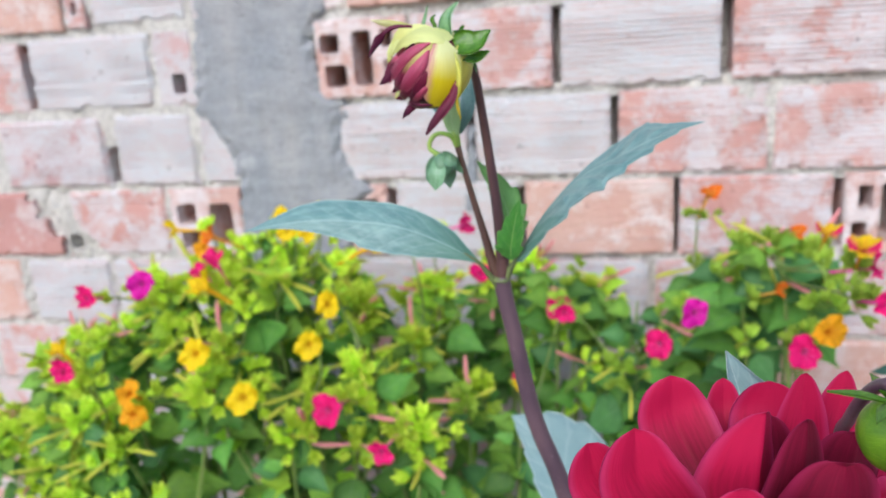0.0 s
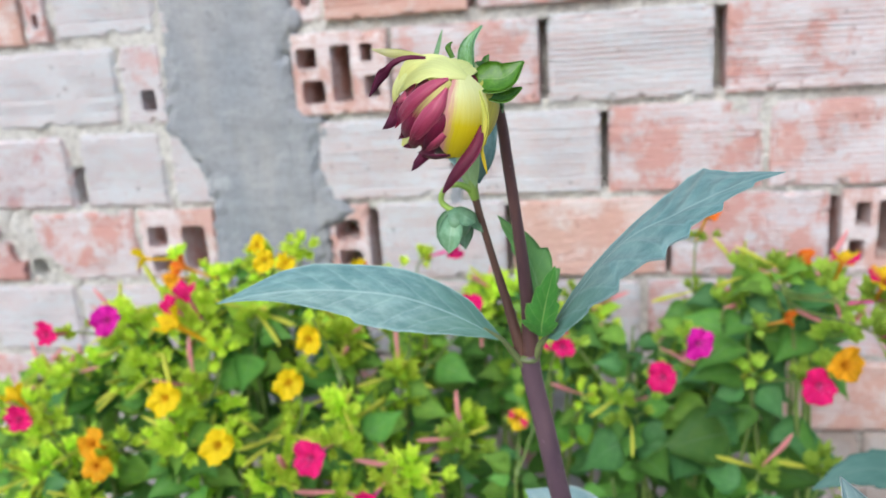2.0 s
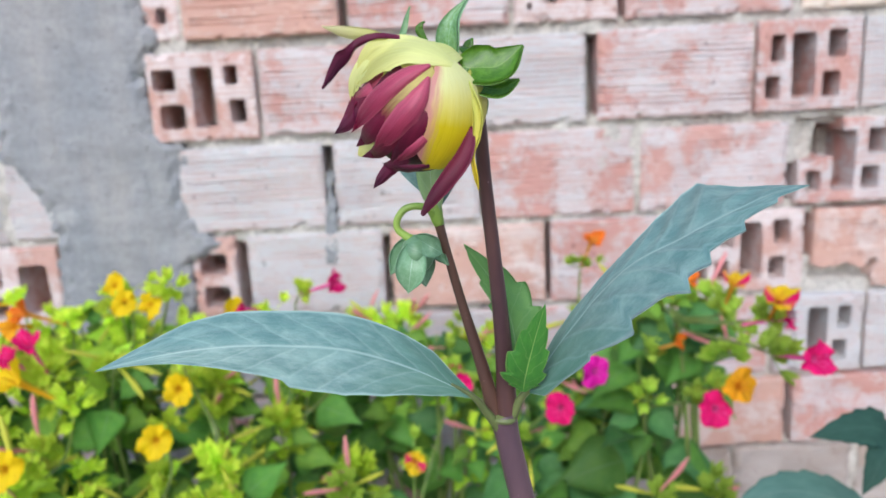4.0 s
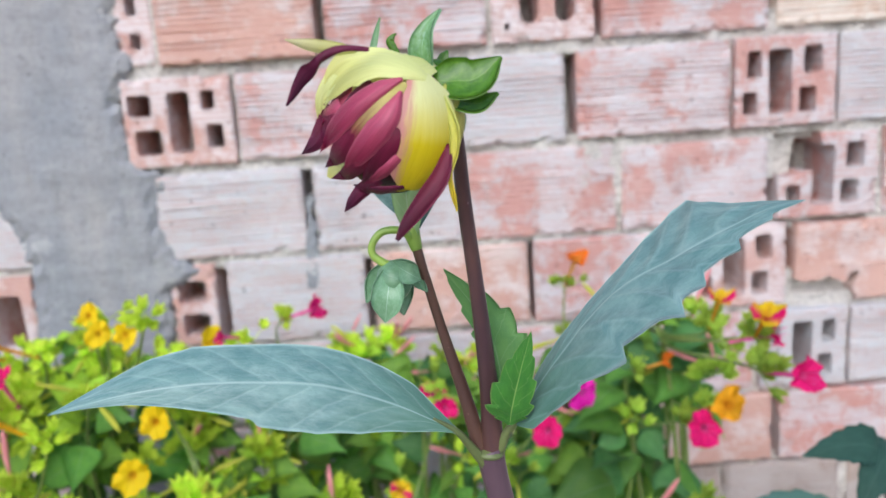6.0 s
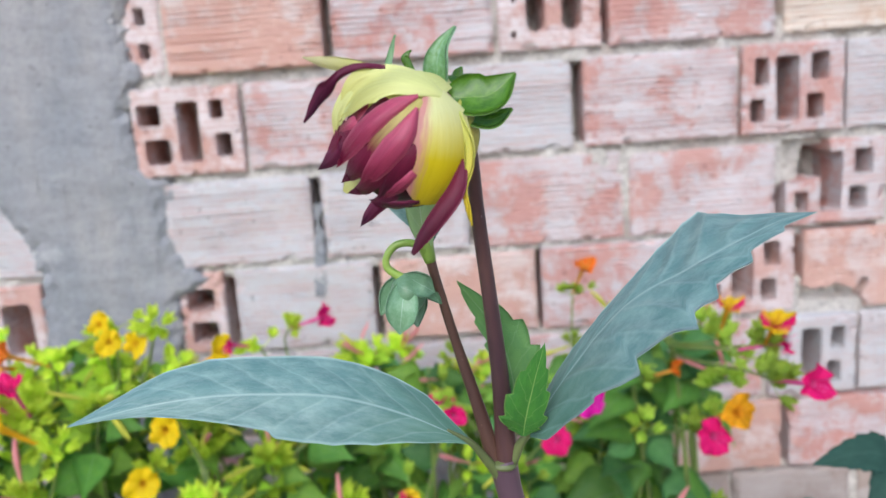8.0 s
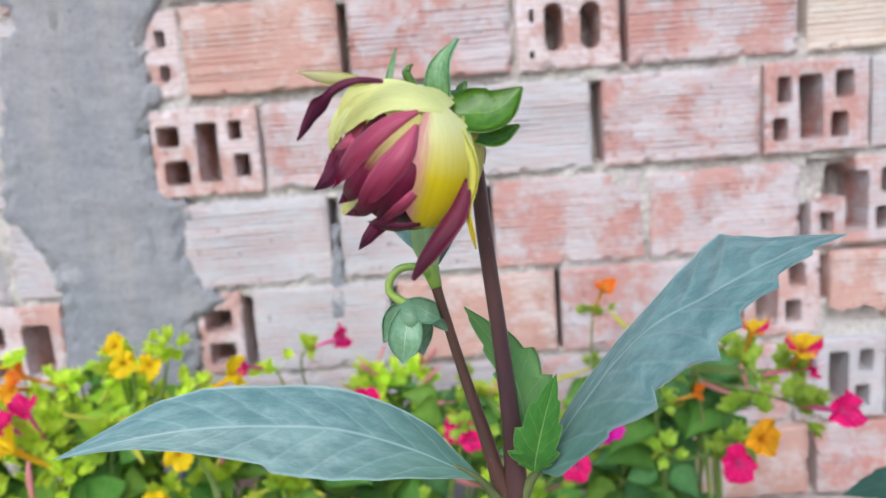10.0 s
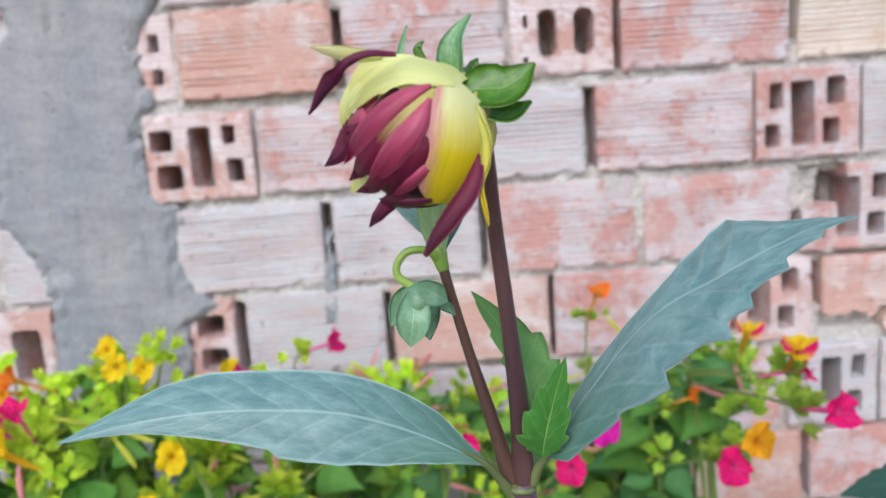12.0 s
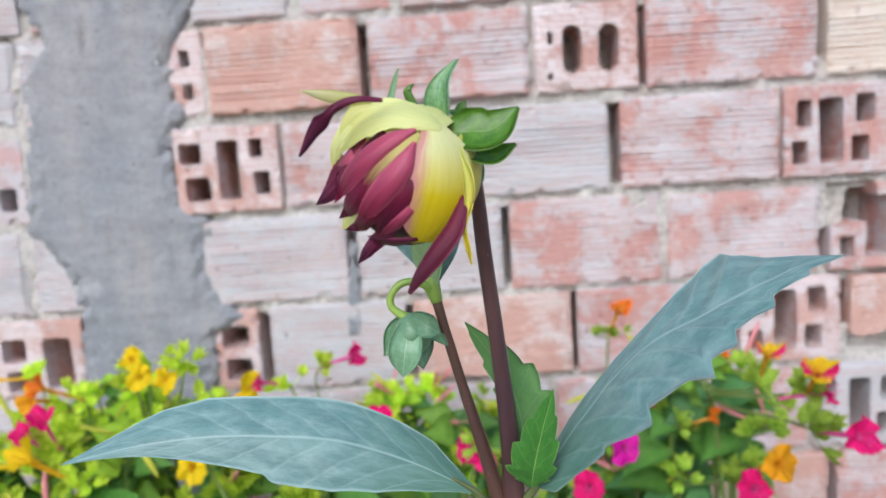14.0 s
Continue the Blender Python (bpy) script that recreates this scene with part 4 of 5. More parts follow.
for k, (tx, ty, tz, w) in enumerate(((-0.0022, -0.0035, -0.0080, 0.0030), (0.0058, -0.0030, 0.0005, 0.0022), (0.0068, 0.0004, -0.0030, 0.0017), (-0.0060, 0.0005, -0.0045, 0.0022), (0.0015, 0.003, -0.0085, 0.0028), (-0.003, 0.004, -0.004, 0.002))):
    t = np.array((tx, ty, tz))
    top = NB + np.array((0, -0.0005, 0.0038))
    mid = NB + t * 0.55 + np.array((0.0, -0.0026 if ty <= 0 else 0.002, 0.0022))
    side = unit(np.cross(t, (0, -1, 0.2)))
    piece("sepal", blade("sepal", [top, mid, NB + t], [0.0006, w, w * 0.95, 0.0], [0.0006, w, w * 0.95, 0.0], -side, side, M_BUDGREEN, 18, 4, cup=-0.25, seed=k), nod)

# the opening bud
BC, BA, BV = np.array((0.0015, 0.1275, 0.9945)), (-0.72, -0.10, -0.69), (0.02, -1, 0.05)
bud = piece("flower_bud", egg("flower_bud", BC, BA, 0.0112, 0.0098, M_PETAL_WINE), dahlia, "half-open bud, yellow-green below with maroon petal tips")


def bud_petal(phi, half, t0, t1, material, **more):
    piece("petal", shell("petal", BC, BA, BV, 0.0124, 0.0110, phi, half, t0, t1, material, **more), bud)


bud_petal(62, 50, 8, 136, M_PETAL_YELLOW, lift=1.0, tip=0.42, seed=1)
bud_petal(-60, 52, 6, 106, M_PETAL_PALE, lift=1.0, tip=0.30, ragged=6, seed=2)
bud_petal(115, 48, 8, 140, M_PETAL_YELLOW, lift=1.0, tip=0.5, seed=3)
bud_petal(170, 50, 8, 135, M_PETAL_PALE, lift=1.0, tip=0.5, seed=4)
bud_petal(-130, 48, 8, 118, M_PETAL_PALE, lift=1.0, tip=0.5, seed=5)
for k, (phi, t1, fl) in enumerate(((-66, 128, 0.16), (-44, 132, 0.10), (-85, 135, 0.10), (60, 140, 0.02), (100, 148, 0.0), (-120, 140, 0.05), (150, 145, 0.0), (-160, 142, 0.0))):
    bud_petal(phi, 17, 55, t1, M_PETAL_DARK if k % 3 else M_PETAL_MAROON, lift=0.98, flare=fl, seed=20 + k)


def bud_scale(line, widths, material, lift, dome=0.0006, seed=0, sharp=True):
    """A petal wrapped over the near side of the bud: its middle line in x and z, its half widths, and how far it stands off."""
    r = np.random.default_rng(seed)
    n, m = 30, 10
    c = curve([(x, 0.0, z) for x, z in line], n)
    verts, faces, uvs = [], [], []
    for i in range(n + 1):
        u = i / n
        t = unit(c[min(n, i + 1)] - c[max(0, i - 1)])
        side = np.array((t[2], 0, -t[0]))
        w = np.interp(u, np.linspace(0, 1, len(widths)), widths) * (1 + 0.04 * np.sin(9 * u + r.uniform(0, 0.4)))
        for j in range(m + 1):
            v = 2 * j / m - 1
            p = c[i] + side * w * v - t * (0.0 if sharp else 0.0022 * v * v * u**4)
            d2 = ((p[0] - BC[0]) ** 2 + (p[2] - BC[2]) ** 2) / 0.0128**2
            p[1] = BC[1] - 0.0112 * lift * np.sqrt(max(0.06, 1 - d2)) - dome * (1 - v * v) * np.sin(np.pi * min(1.0, 0.15 + u)) + 0.00012 * np.sin(8 * v + seed) * u
            verts.append(p)
            uvs.append((u, 0.5 + 0.5 * v))
    for i in range(n):
        for j in range(m):
            q = i * (m + 1) + j
            faces.append((q, q + 1, q + m + 2, q + m + 1))
    piece("petal", make_mesh("petal", verts, faces, material, uvs=uvs), bud)


bud_scale([(0.0023, 0.9847), (-0.0018, 0.9842), (-0.0045, 0.9848), (-0.0066, 0.9852)], [0.0004, 0.0009, 0.0008, 0.0], M_PETAL_DARK, 1.0, seed=1)
bud_scale([(-0.0018, 0.9866), (-0.0050, 0.9841), (-0.0069, 0.9822), (-0.0085, 0.9804)], [0.0012, 0.0014, 0.0010, 0.0], M_PETAL_DARK, 0.98, seed=2)
bud_scale([(-0.0070, 0.9989), (-0.0097, 0.9975), (-0.0120, 0.9963)], [0.0010, 0.0008, 0.0], M_PETAL_MAROON, 1.0, seed=4)
bud_scale([(-0.0085, 0.9985), (-0.0116, 0.9937), (-0.0128, 0.9912)], [0.0018, 0.0014, 0.0003], M_PETAL_WINE, 0.98, seed=15)
bud_scale([(-0.0090, 0.9965), (-0.0123, 0.9926), (-0.0149, 0.9908)], [0.0014, 0.0014, 0.0], M_PETAL_DARK, 0.99, seed=5)
bud_scale([(-0.0050, 0.9950), (-0.0083, 0.9906), (-0.0111, 0.9883)], [0.0020, 0.0017, 0.0], M_PETAL_WINE, 1.02, seed=6)
bud_scale([(-0.0028, 0.9915), (-0.0069, 0.9875), (-0.0102, 0.9864)], [0.0018, 0.0014, 0.0], M_PETAL_WINE, 1.02, seed=7)
bud_scale([(0.0022, 0.9945), (-0.0010, 0.9898), (-0.0045, 0.9853)], [0.0022, 0.0024, 0.0004], M_PETAL_WINE, 1.03, seed=8)
bud_scale([(0.0018, 0.9900), (-0.0010, 0.9876), (-0.0040, 0.9855)], [0.0008, 0.0012, 0.0], M_PETAL_MAROON, 1.045, seed=14)
bud_scale([(0.0036, 1.0017), (-0.0009, 0.9978), (-0.0049, 0.9942), (-0.0085, 0.9907)], [0.0012, 0.0021, 0.0022, 0.0012, 0.0], M_PETAL_BLUSH, 1.03, seed=9)
bud_scale([(0.0031, 1.0002), (0.0008, 0.9963), (-0.0023, 0.9930), (-0.0052, 0.9900), (-0.0078, 0.9874)], [0.0003, 0.0016, 0.0023, 0.0020, 0.0013, 0.0], M_PETAL_MAROON, 1.08, 0.0009, seed=10)
bud_scale([(0.0034, 1.0021), (-0.0007, 1.0006), (-0.0048, 0.9979), (-0.0084, 0.9946), (-0.0117, 0.9909)], [0.0003, 0.0012, 0.0017, 0.0018, 0.0013, 0.0], M_PETAL_MAROON, 1.08, 0.0009, seed=11)
bud_scale([(-0.0075, 1.0035), (-0.0102, 1.0000), (-0.0110, 0.9958)], [0.0018, 0.0014, 0.0004], M_PETAL_PALE, 1.0, 0.0004, 16)
bud_scale([(0.0072, 1.0020), (0.0034, 1.0040), (-0.0012, 1.0051), (-0.0061, 1.0038), (-0.0101, 0.9996)], [0.0006, 0.0020, 0.0027, 0.0032, 0.0017], M_PETAL_PALE, 1.06, 0.0008, 12, False)
bud_scale([(0.0060, 1.0025), (0.0066, 0.9979), (0.0062, 0.9936), (0.0050, 0.9892), (0.0024, 0.9842)], [0.0016, 0.0042, 0.0054, 0.0058, 0.0057, 0.0038], M_PETAL_GOLD, 1.035, 0.0005, 13, False)


def bud_strip(points, widths, d, material, name="petal", parent=None, label="", **more):
    piece(name, blade(name, points, widths, widths, [-v for v in d], d, material, 26, 4, **more), parent or bud, label)


# loose petals
bud_strip([(-0.0015, 0.1178, 1.0067), (-0.0053, 0.1165, 1.0068), (-0.0083, 0.1165, 1.0059), (-0.0103, 0.1170, 1.0036), (-0.0126, 0.1172, 1.0013), (-0.0152, 0.1178, 0.9990)], [0.0003, 0.0006, 0.0008, 0.0012, 0.0009, 0.0002], (0.45, -0.5, 0.65), M_PETAL_DARK, cup=0.9, ripple=0.30, seed=3, curl=0.6)
bud_strip([(-0.0040, 0.1240, 1.0072), (-0.0079, 0.1235, 1.0077), (-0.0117, 0.1230, 1.0085), (-0.0152, 0.1225, 1.0096)], [0.0006, 0.0013, 0.0011, 0.0001], (0.1, -0.5, 0.8), M_PETAL_CREAM, cup=0.3)
bud_strip([(0.0103, 0.1190, 0.9912), (0.0084, 0.1178, 0.9866), (0.0055, 0.1172, 0.9829), (0.0025, 0.1172, 0.9792), (0.0006, 0.1175, 0.9763)], [0.0003, 0.0013, 0.0014, 0.0009, 0.0001], (0.8, -0.4, -0.5), M_PETAL_WINE, cup=-0.6, seed=5)
bud_strip([(0.0098, 0.1200, 0.9990), (0.0112, 0.1190, 0.9941), (0.0109, 0.1188, 0.9898), (0.0100, 0.1188, 0.9864), (0.0104, 0.1188, 0.9829), (0.0108, 0.1190, 0.9802)], [0.0003, 0.0009, 0.0008, 0.0005, 0.0005, 0.0001], (0.9, -0.3, 0.1), M_PETAL_YELLOW, cup=0.5, ripple=0.2)
bud_strip([(-0.0080, 0.1290, 0.9905), (-0.0098, 0.1290, 0.9878), (-0.0110, 0.1290, 0.9862)], [0.0012, 0.0012, 0.0004], (0.8, -0.2, -0.5), M_PETAL_PALE)
# green bracts behind the bud
bud_strip([(0.0074, 0.1245, 1.0018), (0.0115, 0.1232, 1.0013), (0.0157, 0.1228, 1.0016), (0.0198, 0.1235, 1.0048)], [0.0012, 0.0034, 0.0039, 0.0028, 0.0001], (0.25, -0.5, -0.8), M_SEPAL, "bract", cup=-0.35, ripple=0.08, seed=6)
bud_strip([(0.0085, 0.1255, 1.0002), (0.0124, 0.1240, 0.9980), (0.0157, 0.1240, 0.9974), (0.0191, 0.1245, 0.9990)], [0.0012, 0.0024, 0.0021, 0.0001], (0.1, -0.6, -0.7), M_SEPAL, "bract", cup=-0.35, seed=7)
bud_strip([(0.0070, 0.1265, 1.0018), (0.0068, 0.1250, 1.0062), (0.0077, 0.1250, 1.0098), (0.0103, 0.1262, 1.0133)], [0.0007, 0.0019, 0.0020, 0.0012, 0.0001], (0.85, -0.4, 0.1), M_BRACT, "bract", label="green bract with a pale bluish bloom", cup=-0.45, ripple=0.06, seed=8)
bud_strip([(0.0022, 0.1300, 1.0062), (0.0011, 0.1300, 1.0087), (0.0016, 0.1302, 1.0098), (0.0026, 0.1305, 1.0102)], [0.0008, 0.0009, 0.0007, 0.0002], (0.8, -0.5, 0.2), M_SEPAL, "bract", cup=0.8)
bud_strip([(-0.0020, 0.1320, 1.0075), (-0.0010, 0.1325, 1.0106), (-0.0001, 0.1325, 1.0131)], [0.0008, 0.0006, 0.0001], (0.8, -0.4, 0), M_BRACT, "bract", cup=0.4)
bud_strip([(0.0085, 0.1290, 1.0025), (0.0103, 0.1290, 1.0058), (0.0112, 0.1295, 1.0067)], [0.0010, 0.0011, 0.0003], (0.7, -0.6, -0.3), M_SEPAL, "bract", cup=0.4)
bud_strip([(0.0112, 0.1320, 0.9998), (0.0133, 0.1330, 0.9955), (0.0136, 0.1335, 0.9926)], [0.0010, 0.0009, 0.0001], (0.7, -0.6, 0.3), M_BRACT, "bract", cup=0.3)
piece("receptacle", egg("receptacle", np.array((0.0092, 0.1290, 1.0022)), BA, 0.0030, 0.0034, M_SEPAL, 8, 14), bud)

# broad lower leaves of the same plant
piece("leaf", blade("leaf", [(0.050, 0.165, 0.765), (0.040, 0.195, 0.795), (0.022, 0.225, 0.812), (0.004, 0.240, 0.822)], [0.001, 0.012, 0.015, 0.010, 0.0], [0.001, 0.024, 0.029, 0.018, 0.0],
      (-0.55, -0.2, -0.6), (0.6, 0.2, 0.55), M_PALELEAF, 60, 7, quilt=0.0010, veins=8, teeth=6, tooth=0.12, ripple=0.06, seed=12), dahlia, "broad pale blue-green lower leaf")
piece("petiole", tube("petiole", [(0.055, 0.160, 0.745), (0.052, 0.163, 0.757), (0.047, 0.172, 0.772)], [0.0018, 0.0015, 0.0010], M_PETIOLE, 8, 10), dahlia)

# ---------------- the open crimson dahlia ----------------
bloom_plant = thing("dahlia", "dahlia with a wide open crimson flower and a round green bud", "dahlia plant")
RC, RN = np.array((0.0840, 0.0420, 0.8930)), unit((0.0, -0.12, 1.0))
flower = piece("flower_head", egg("flower_head", RC + RN * 0.004, RN, 0.008, 0.009, M_PETAL_DARK, 10, 18), bloom_plant, "wide open crimson flower with rounded petals")


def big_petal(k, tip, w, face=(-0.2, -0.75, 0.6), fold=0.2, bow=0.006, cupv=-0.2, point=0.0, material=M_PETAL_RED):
    """One petal of the open flower: its tip, half width, the way its upper face looks, the crease along its middle, how far it bows out, and its cup."""
    tip = np.array(tip)
    flat = tip - RC - RN * ((tip - RC) @ RN)
    out = unit(flat)
    face = np.array(face, float)
    side = unit(np.cross(tip - RC, face))
    face = unit(face - unit(tip - RC) * (face @ unit(tip - RC)))
    pts = [RC + out * 0.003, RC + flat * 0.42 + out * bow * 0.5 + RN * 0.010, RC + flat * 0.80 + out * bow * 0.6 + (tip - RC) @ RN * RN * 0.66, tip]
    ws = []
    for u in np.linspace(0, 1, 40):
        top = max(0.0, (u - 0.60) / 0.40)
        ws.append((u, w * (0.32 + 0.68 * np.sin(np.pi / 2 * min(1.0, u / 0.62))) * ((1 - point) * np.sqrt(max(0.0, 1 - top**2.1)) + point * (1 - top)) + 0.00005))
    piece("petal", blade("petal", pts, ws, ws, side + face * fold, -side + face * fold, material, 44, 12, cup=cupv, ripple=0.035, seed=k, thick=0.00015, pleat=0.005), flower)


# petals 8, 16, 17 and 18 take the crimson with shade painted in
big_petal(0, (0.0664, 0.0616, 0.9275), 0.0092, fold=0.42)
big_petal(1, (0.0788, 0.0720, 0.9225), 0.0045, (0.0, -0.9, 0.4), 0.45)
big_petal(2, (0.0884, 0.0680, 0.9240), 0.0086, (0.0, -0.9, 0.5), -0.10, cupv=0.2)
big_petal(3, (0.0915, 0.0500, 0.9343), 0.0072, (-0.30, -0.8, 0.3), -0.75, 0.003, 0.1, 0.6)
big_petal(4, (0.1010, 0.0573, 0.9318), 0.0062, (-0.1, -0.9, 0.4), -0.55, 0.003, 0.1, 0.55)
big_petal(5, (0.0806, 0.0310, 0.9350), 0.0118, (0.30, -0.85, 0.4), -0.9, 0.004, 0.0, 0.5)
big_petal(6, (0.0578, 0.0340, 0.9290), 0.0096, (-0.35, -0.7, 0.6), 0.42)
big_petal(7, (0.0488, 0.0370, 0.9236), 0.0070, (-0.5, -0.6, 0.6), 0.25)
big_petal(8, (0.0915, 0.0220, 0.9308), 0.0085, (0.1, -0.8, 0.5), -0.35, 0.004, material=M_PETAL_SHADED)
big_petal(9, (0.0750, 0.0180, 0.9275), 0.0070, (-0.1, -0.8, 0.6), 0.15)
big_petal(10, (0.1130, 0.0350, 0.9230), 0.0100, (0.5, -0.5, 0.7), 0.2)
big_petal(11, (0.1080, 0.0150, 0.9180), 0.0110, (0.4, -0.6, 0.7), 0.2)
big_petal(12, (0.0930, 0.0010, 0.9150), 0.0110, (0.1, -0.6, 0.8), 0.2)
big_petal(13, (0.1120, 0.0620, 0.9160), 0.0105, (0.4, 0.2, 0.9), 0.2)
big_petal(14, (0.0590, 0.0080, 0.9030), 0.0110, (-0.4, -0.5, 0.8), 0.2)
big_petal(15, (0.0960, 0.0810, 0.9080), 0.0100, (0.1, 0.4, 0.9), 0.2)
big_petal(16, (0.0985, 0.0400, 0.9270), 0.0070, (0.2, -0.8, 0.4), -0.3, 0.003, material=M_PETAL_SHADED)
big_petal(17, (0.0840, 0.0480, 0.9260), 0.0065, (0.0, -0.8, 0.5), 0.2, 0.003, material=M_PETAL_SHADED)
big_petal(18, (0.0872, 0.0300, 0.9345), 0.0075, (0.45, -0.8, 0.2), -0.3, 0.003, 0.0, 0.4, M_PETAL_SHADED)
piece("stem", tube("stem", [RC - RN * 0.004, RC - RN * 0.02 + np.array((0.002, 0.004, -0.004)), (0.098, 0.075, 0.84), (0.105, 0.10, 0.6), (0.11, 0.12, 0.0)], [0.0026, 0.0024, 0.0028, 0.0045, 0.006], M_STEM, 12, 40), bloom_plant)
gb = piece("round_bud", egg("round_bud", np.array((0.0990, 0.0240, 0.9352)), (0.15, -0.2, -1), 0.0062, 0.0056, M_ROUNDBUD, 14, 20), bloom_plant, "round green unopened bud")
piece("stalk", tube("stalk", [(0.0990, 0.0245, 0.9412), (0.0985, 0.0265, 0.9432), (0.0973, 0.0320, 0.9390), (0.0969, 0.0400, 0.9296), (0.0970, 0.0460, 0.9200), (0.0975, 0.0560, 0.8800), (0.0990, 0.0800, 0.8300)], [0.0010, 0.0011, 0.0012, 0.0012, 0.0013, 0.0016, 0.0018], M_STEM_LOW, 10, 40), gb)
for k in range(5):
    a = 2 * np.pi * k / 5 + 0.4
    d = np.array((np.cos(a), np.sin(a), 0.05))
    p0 = np.array((0.0988, 0.0243, 0.9412))
    s = np.cross(d, (0, 0, 1))
    piece("sepal", blade("sepal", [p0, p0 + d * 0.005 + np.array((0, 0, 0.0008)), p0 + d * 0.010], [0.0006, 0.0013, 0.0001], [0.0006, 0.0013, 0.0001], -s, s, M_SEPAL, 10, 2, cup=0.3), gb)
piece("leaf", blade("leaf", [(0.0960, 0.078, 0.860), (0.0905, 0.084, 0.888), (0.0862, 0.0895, 0.9075), (0.0823, 0.0930, 0.9205)], [0.001, 0.0050, 0.0046, 0.0028, 0.0], [0.001, 0.0150, 0.0140, 0.0075, 0.0],
      (-0.85, -0.5, 0.15), (0.93, -0.35, 0.25), M_PALELEAF, 30, 4, teeth=5, tooth=0.1, seed=15), bloom_plant, "folded blue-green leaf")
piece("leaf", blade("leaf", [(0.104, 0.105, 0.70), (0.130, 0.09, 0.76), (0.165, 0.08, 0.79), (0.20, 0.075, 0.79)], [0.001, 0.016, 0.020, 0.012, 0.0], [0.001, 0.016, 0.020, 0.012, 0.0],
      (0, 0.9, 0.2), (0, -0.9, -0.2), M_GLAUCOUS, 30, 4, teeth=6, tooth=0.12, ripple=0.06, seed=16), bloom_plant)

# ---------------- the four-o'clock bushes before the wall ----------------
def crown_height(x, y):
    """Height of the bushes' tops, which step up and down along the wall."""
    k = (y + 0.05) / 0.70
    xs = [-1.0, -0.70, -0.60, -0.52, -0.44, -0.36, -0.30, -0.235, -0.175, -0.147, -0.08, 0.006, 0.062, 0.089, 0.141, 0.182, 0.218, 0.258, 0.30, 0.34]
    zs = [0.57, 0.600, 0.678, 0.722, 0.762, 0.818, 0.803, 0.785, 0.742, 0.778, 0.782, 0.780, 0.762, 0.784, 0.797, 0.812, 0.796, 0.774, 0.745, 0.64]
    return 1 - (1 - np.interp(x / k, xs, zs)) * k


def bush_leaf(length_w, droop, fold, seed):
    """An ovate leaf one unit long with a heart-shaped foot, along +x, upper side +z."""
    pts = [(0, 0, 0), (0.3, 0, 0.03), (0.65, 0, -0.25 * droop), (1.0, 0, -0.8 * droop)]
    w = length_w
    ws = [0.16 * w, 0.86 * w, 1.0 * w, 0.80 * w, 0.46 * w, 0.16 * w, 0.0]
    return blade("leaf", pts, ws, ws, (0, 1, fold), (0, -1, fold), None, 12, 2, ripple=0.06, seed=seed, thick=0.006)


def dressed(me, material):
    me = me.copy()
    me.materials.clear()
    me.materials.append(material)
    return me


SHAPES = [bush_leaf(0.36, 0.16, 0.15, 1), bush_leaf(0.39, 0.28, 0.05, 2), bush_leaf(0.34, 0.08, 0.28, 3), bush_leaf(0.41, 0.22, 0.12, 4)]
LEAVES = {"dark": [dressed(m, M_LEAF_DARK) for m in SHAPES], "mid": [dressed(m, M_LEAF_MID) for m in SHAPES], "deep": [dressed(m, M_LEAF_DEEP) for m in SHAPES], "lime": [dressed(m, M_LEAF_LIME) for m in SHAPES]}


def star_mesh(seed, n=7, size=0.0120):
    """A tuft of small five-pointed green cups round closed flower buds."""
    r = np.random.default_rng(seed)
    verts, faces, uvs = [], [], []
    for k in range(n):
        c = r.normal(0, 0.0064, 3) * (1, 1, 0.85) + np.array((0, 0, 0.005))
        ax = unit(c + np.array((0, 0, 0.009)) + r.normal(0, 0.003, 3))
        u = unit(np.cross(ax, (0.3, 0.8, 0.1)))
        v = np.cross(ax, u)
        L = size * r.uniform(0.7, 1.2)
        b = len(verts)  # its stalk from the middle of the tuft
        verts += [u * 0.0007, v * 0.0007, -(u + v) * 0.0005, c + u * 0.0007, c + v * 0.0007, c - (u + v) * 0.0005]
        uvs += [(0.1, 0.5)] * 6
        faces += [(b, b + 1, b + 4, b + 3), (b + 1, b + 2, b + 5, b + 4), (b + 2, b, b + 3, b + 5)]
        for q in range(5):
            a = 2 * np.pi * q / 5 + k
            d, s = u * np.cos(a) + v * np.sin(a), -u * np.sin(a) + v * np.cos(a)
            i = len(verts)
            row = [(0, 0.0012, 0.0), (0.3, 0.0030, 0.0026), (0.65, 0.0026, 0.0040), (1.0, 0.0002, 0.0058)]
            for f, w, o in row:
                mid = c + ax * L * f + d * o * r.uniform(0.85, 1.15)
                verts += [mid - s * w, mid - d * 0.0005, mid + s * w]
                uvs += [(f, 0.1), (f, 0.5), (f, 0.9)]
            for g in range(3):
                b = i + 3 * g
                faces += [(b, b + 1, b + 4, b + 3), (b + 1, b + 2, b + 5, b + 4)]
    return make_mesh("bract_tuft", verts, faces, M_LIME, uvs=uvs)


TUFTS = [star_mesh(s, n) for s, n in ((1, 7), (2, 10), (3, 6), (4, 8), (5, 6))]
TUFTS_GREEN = [dressed(m, M_BRACT_GREEN) for m in TUFTS]


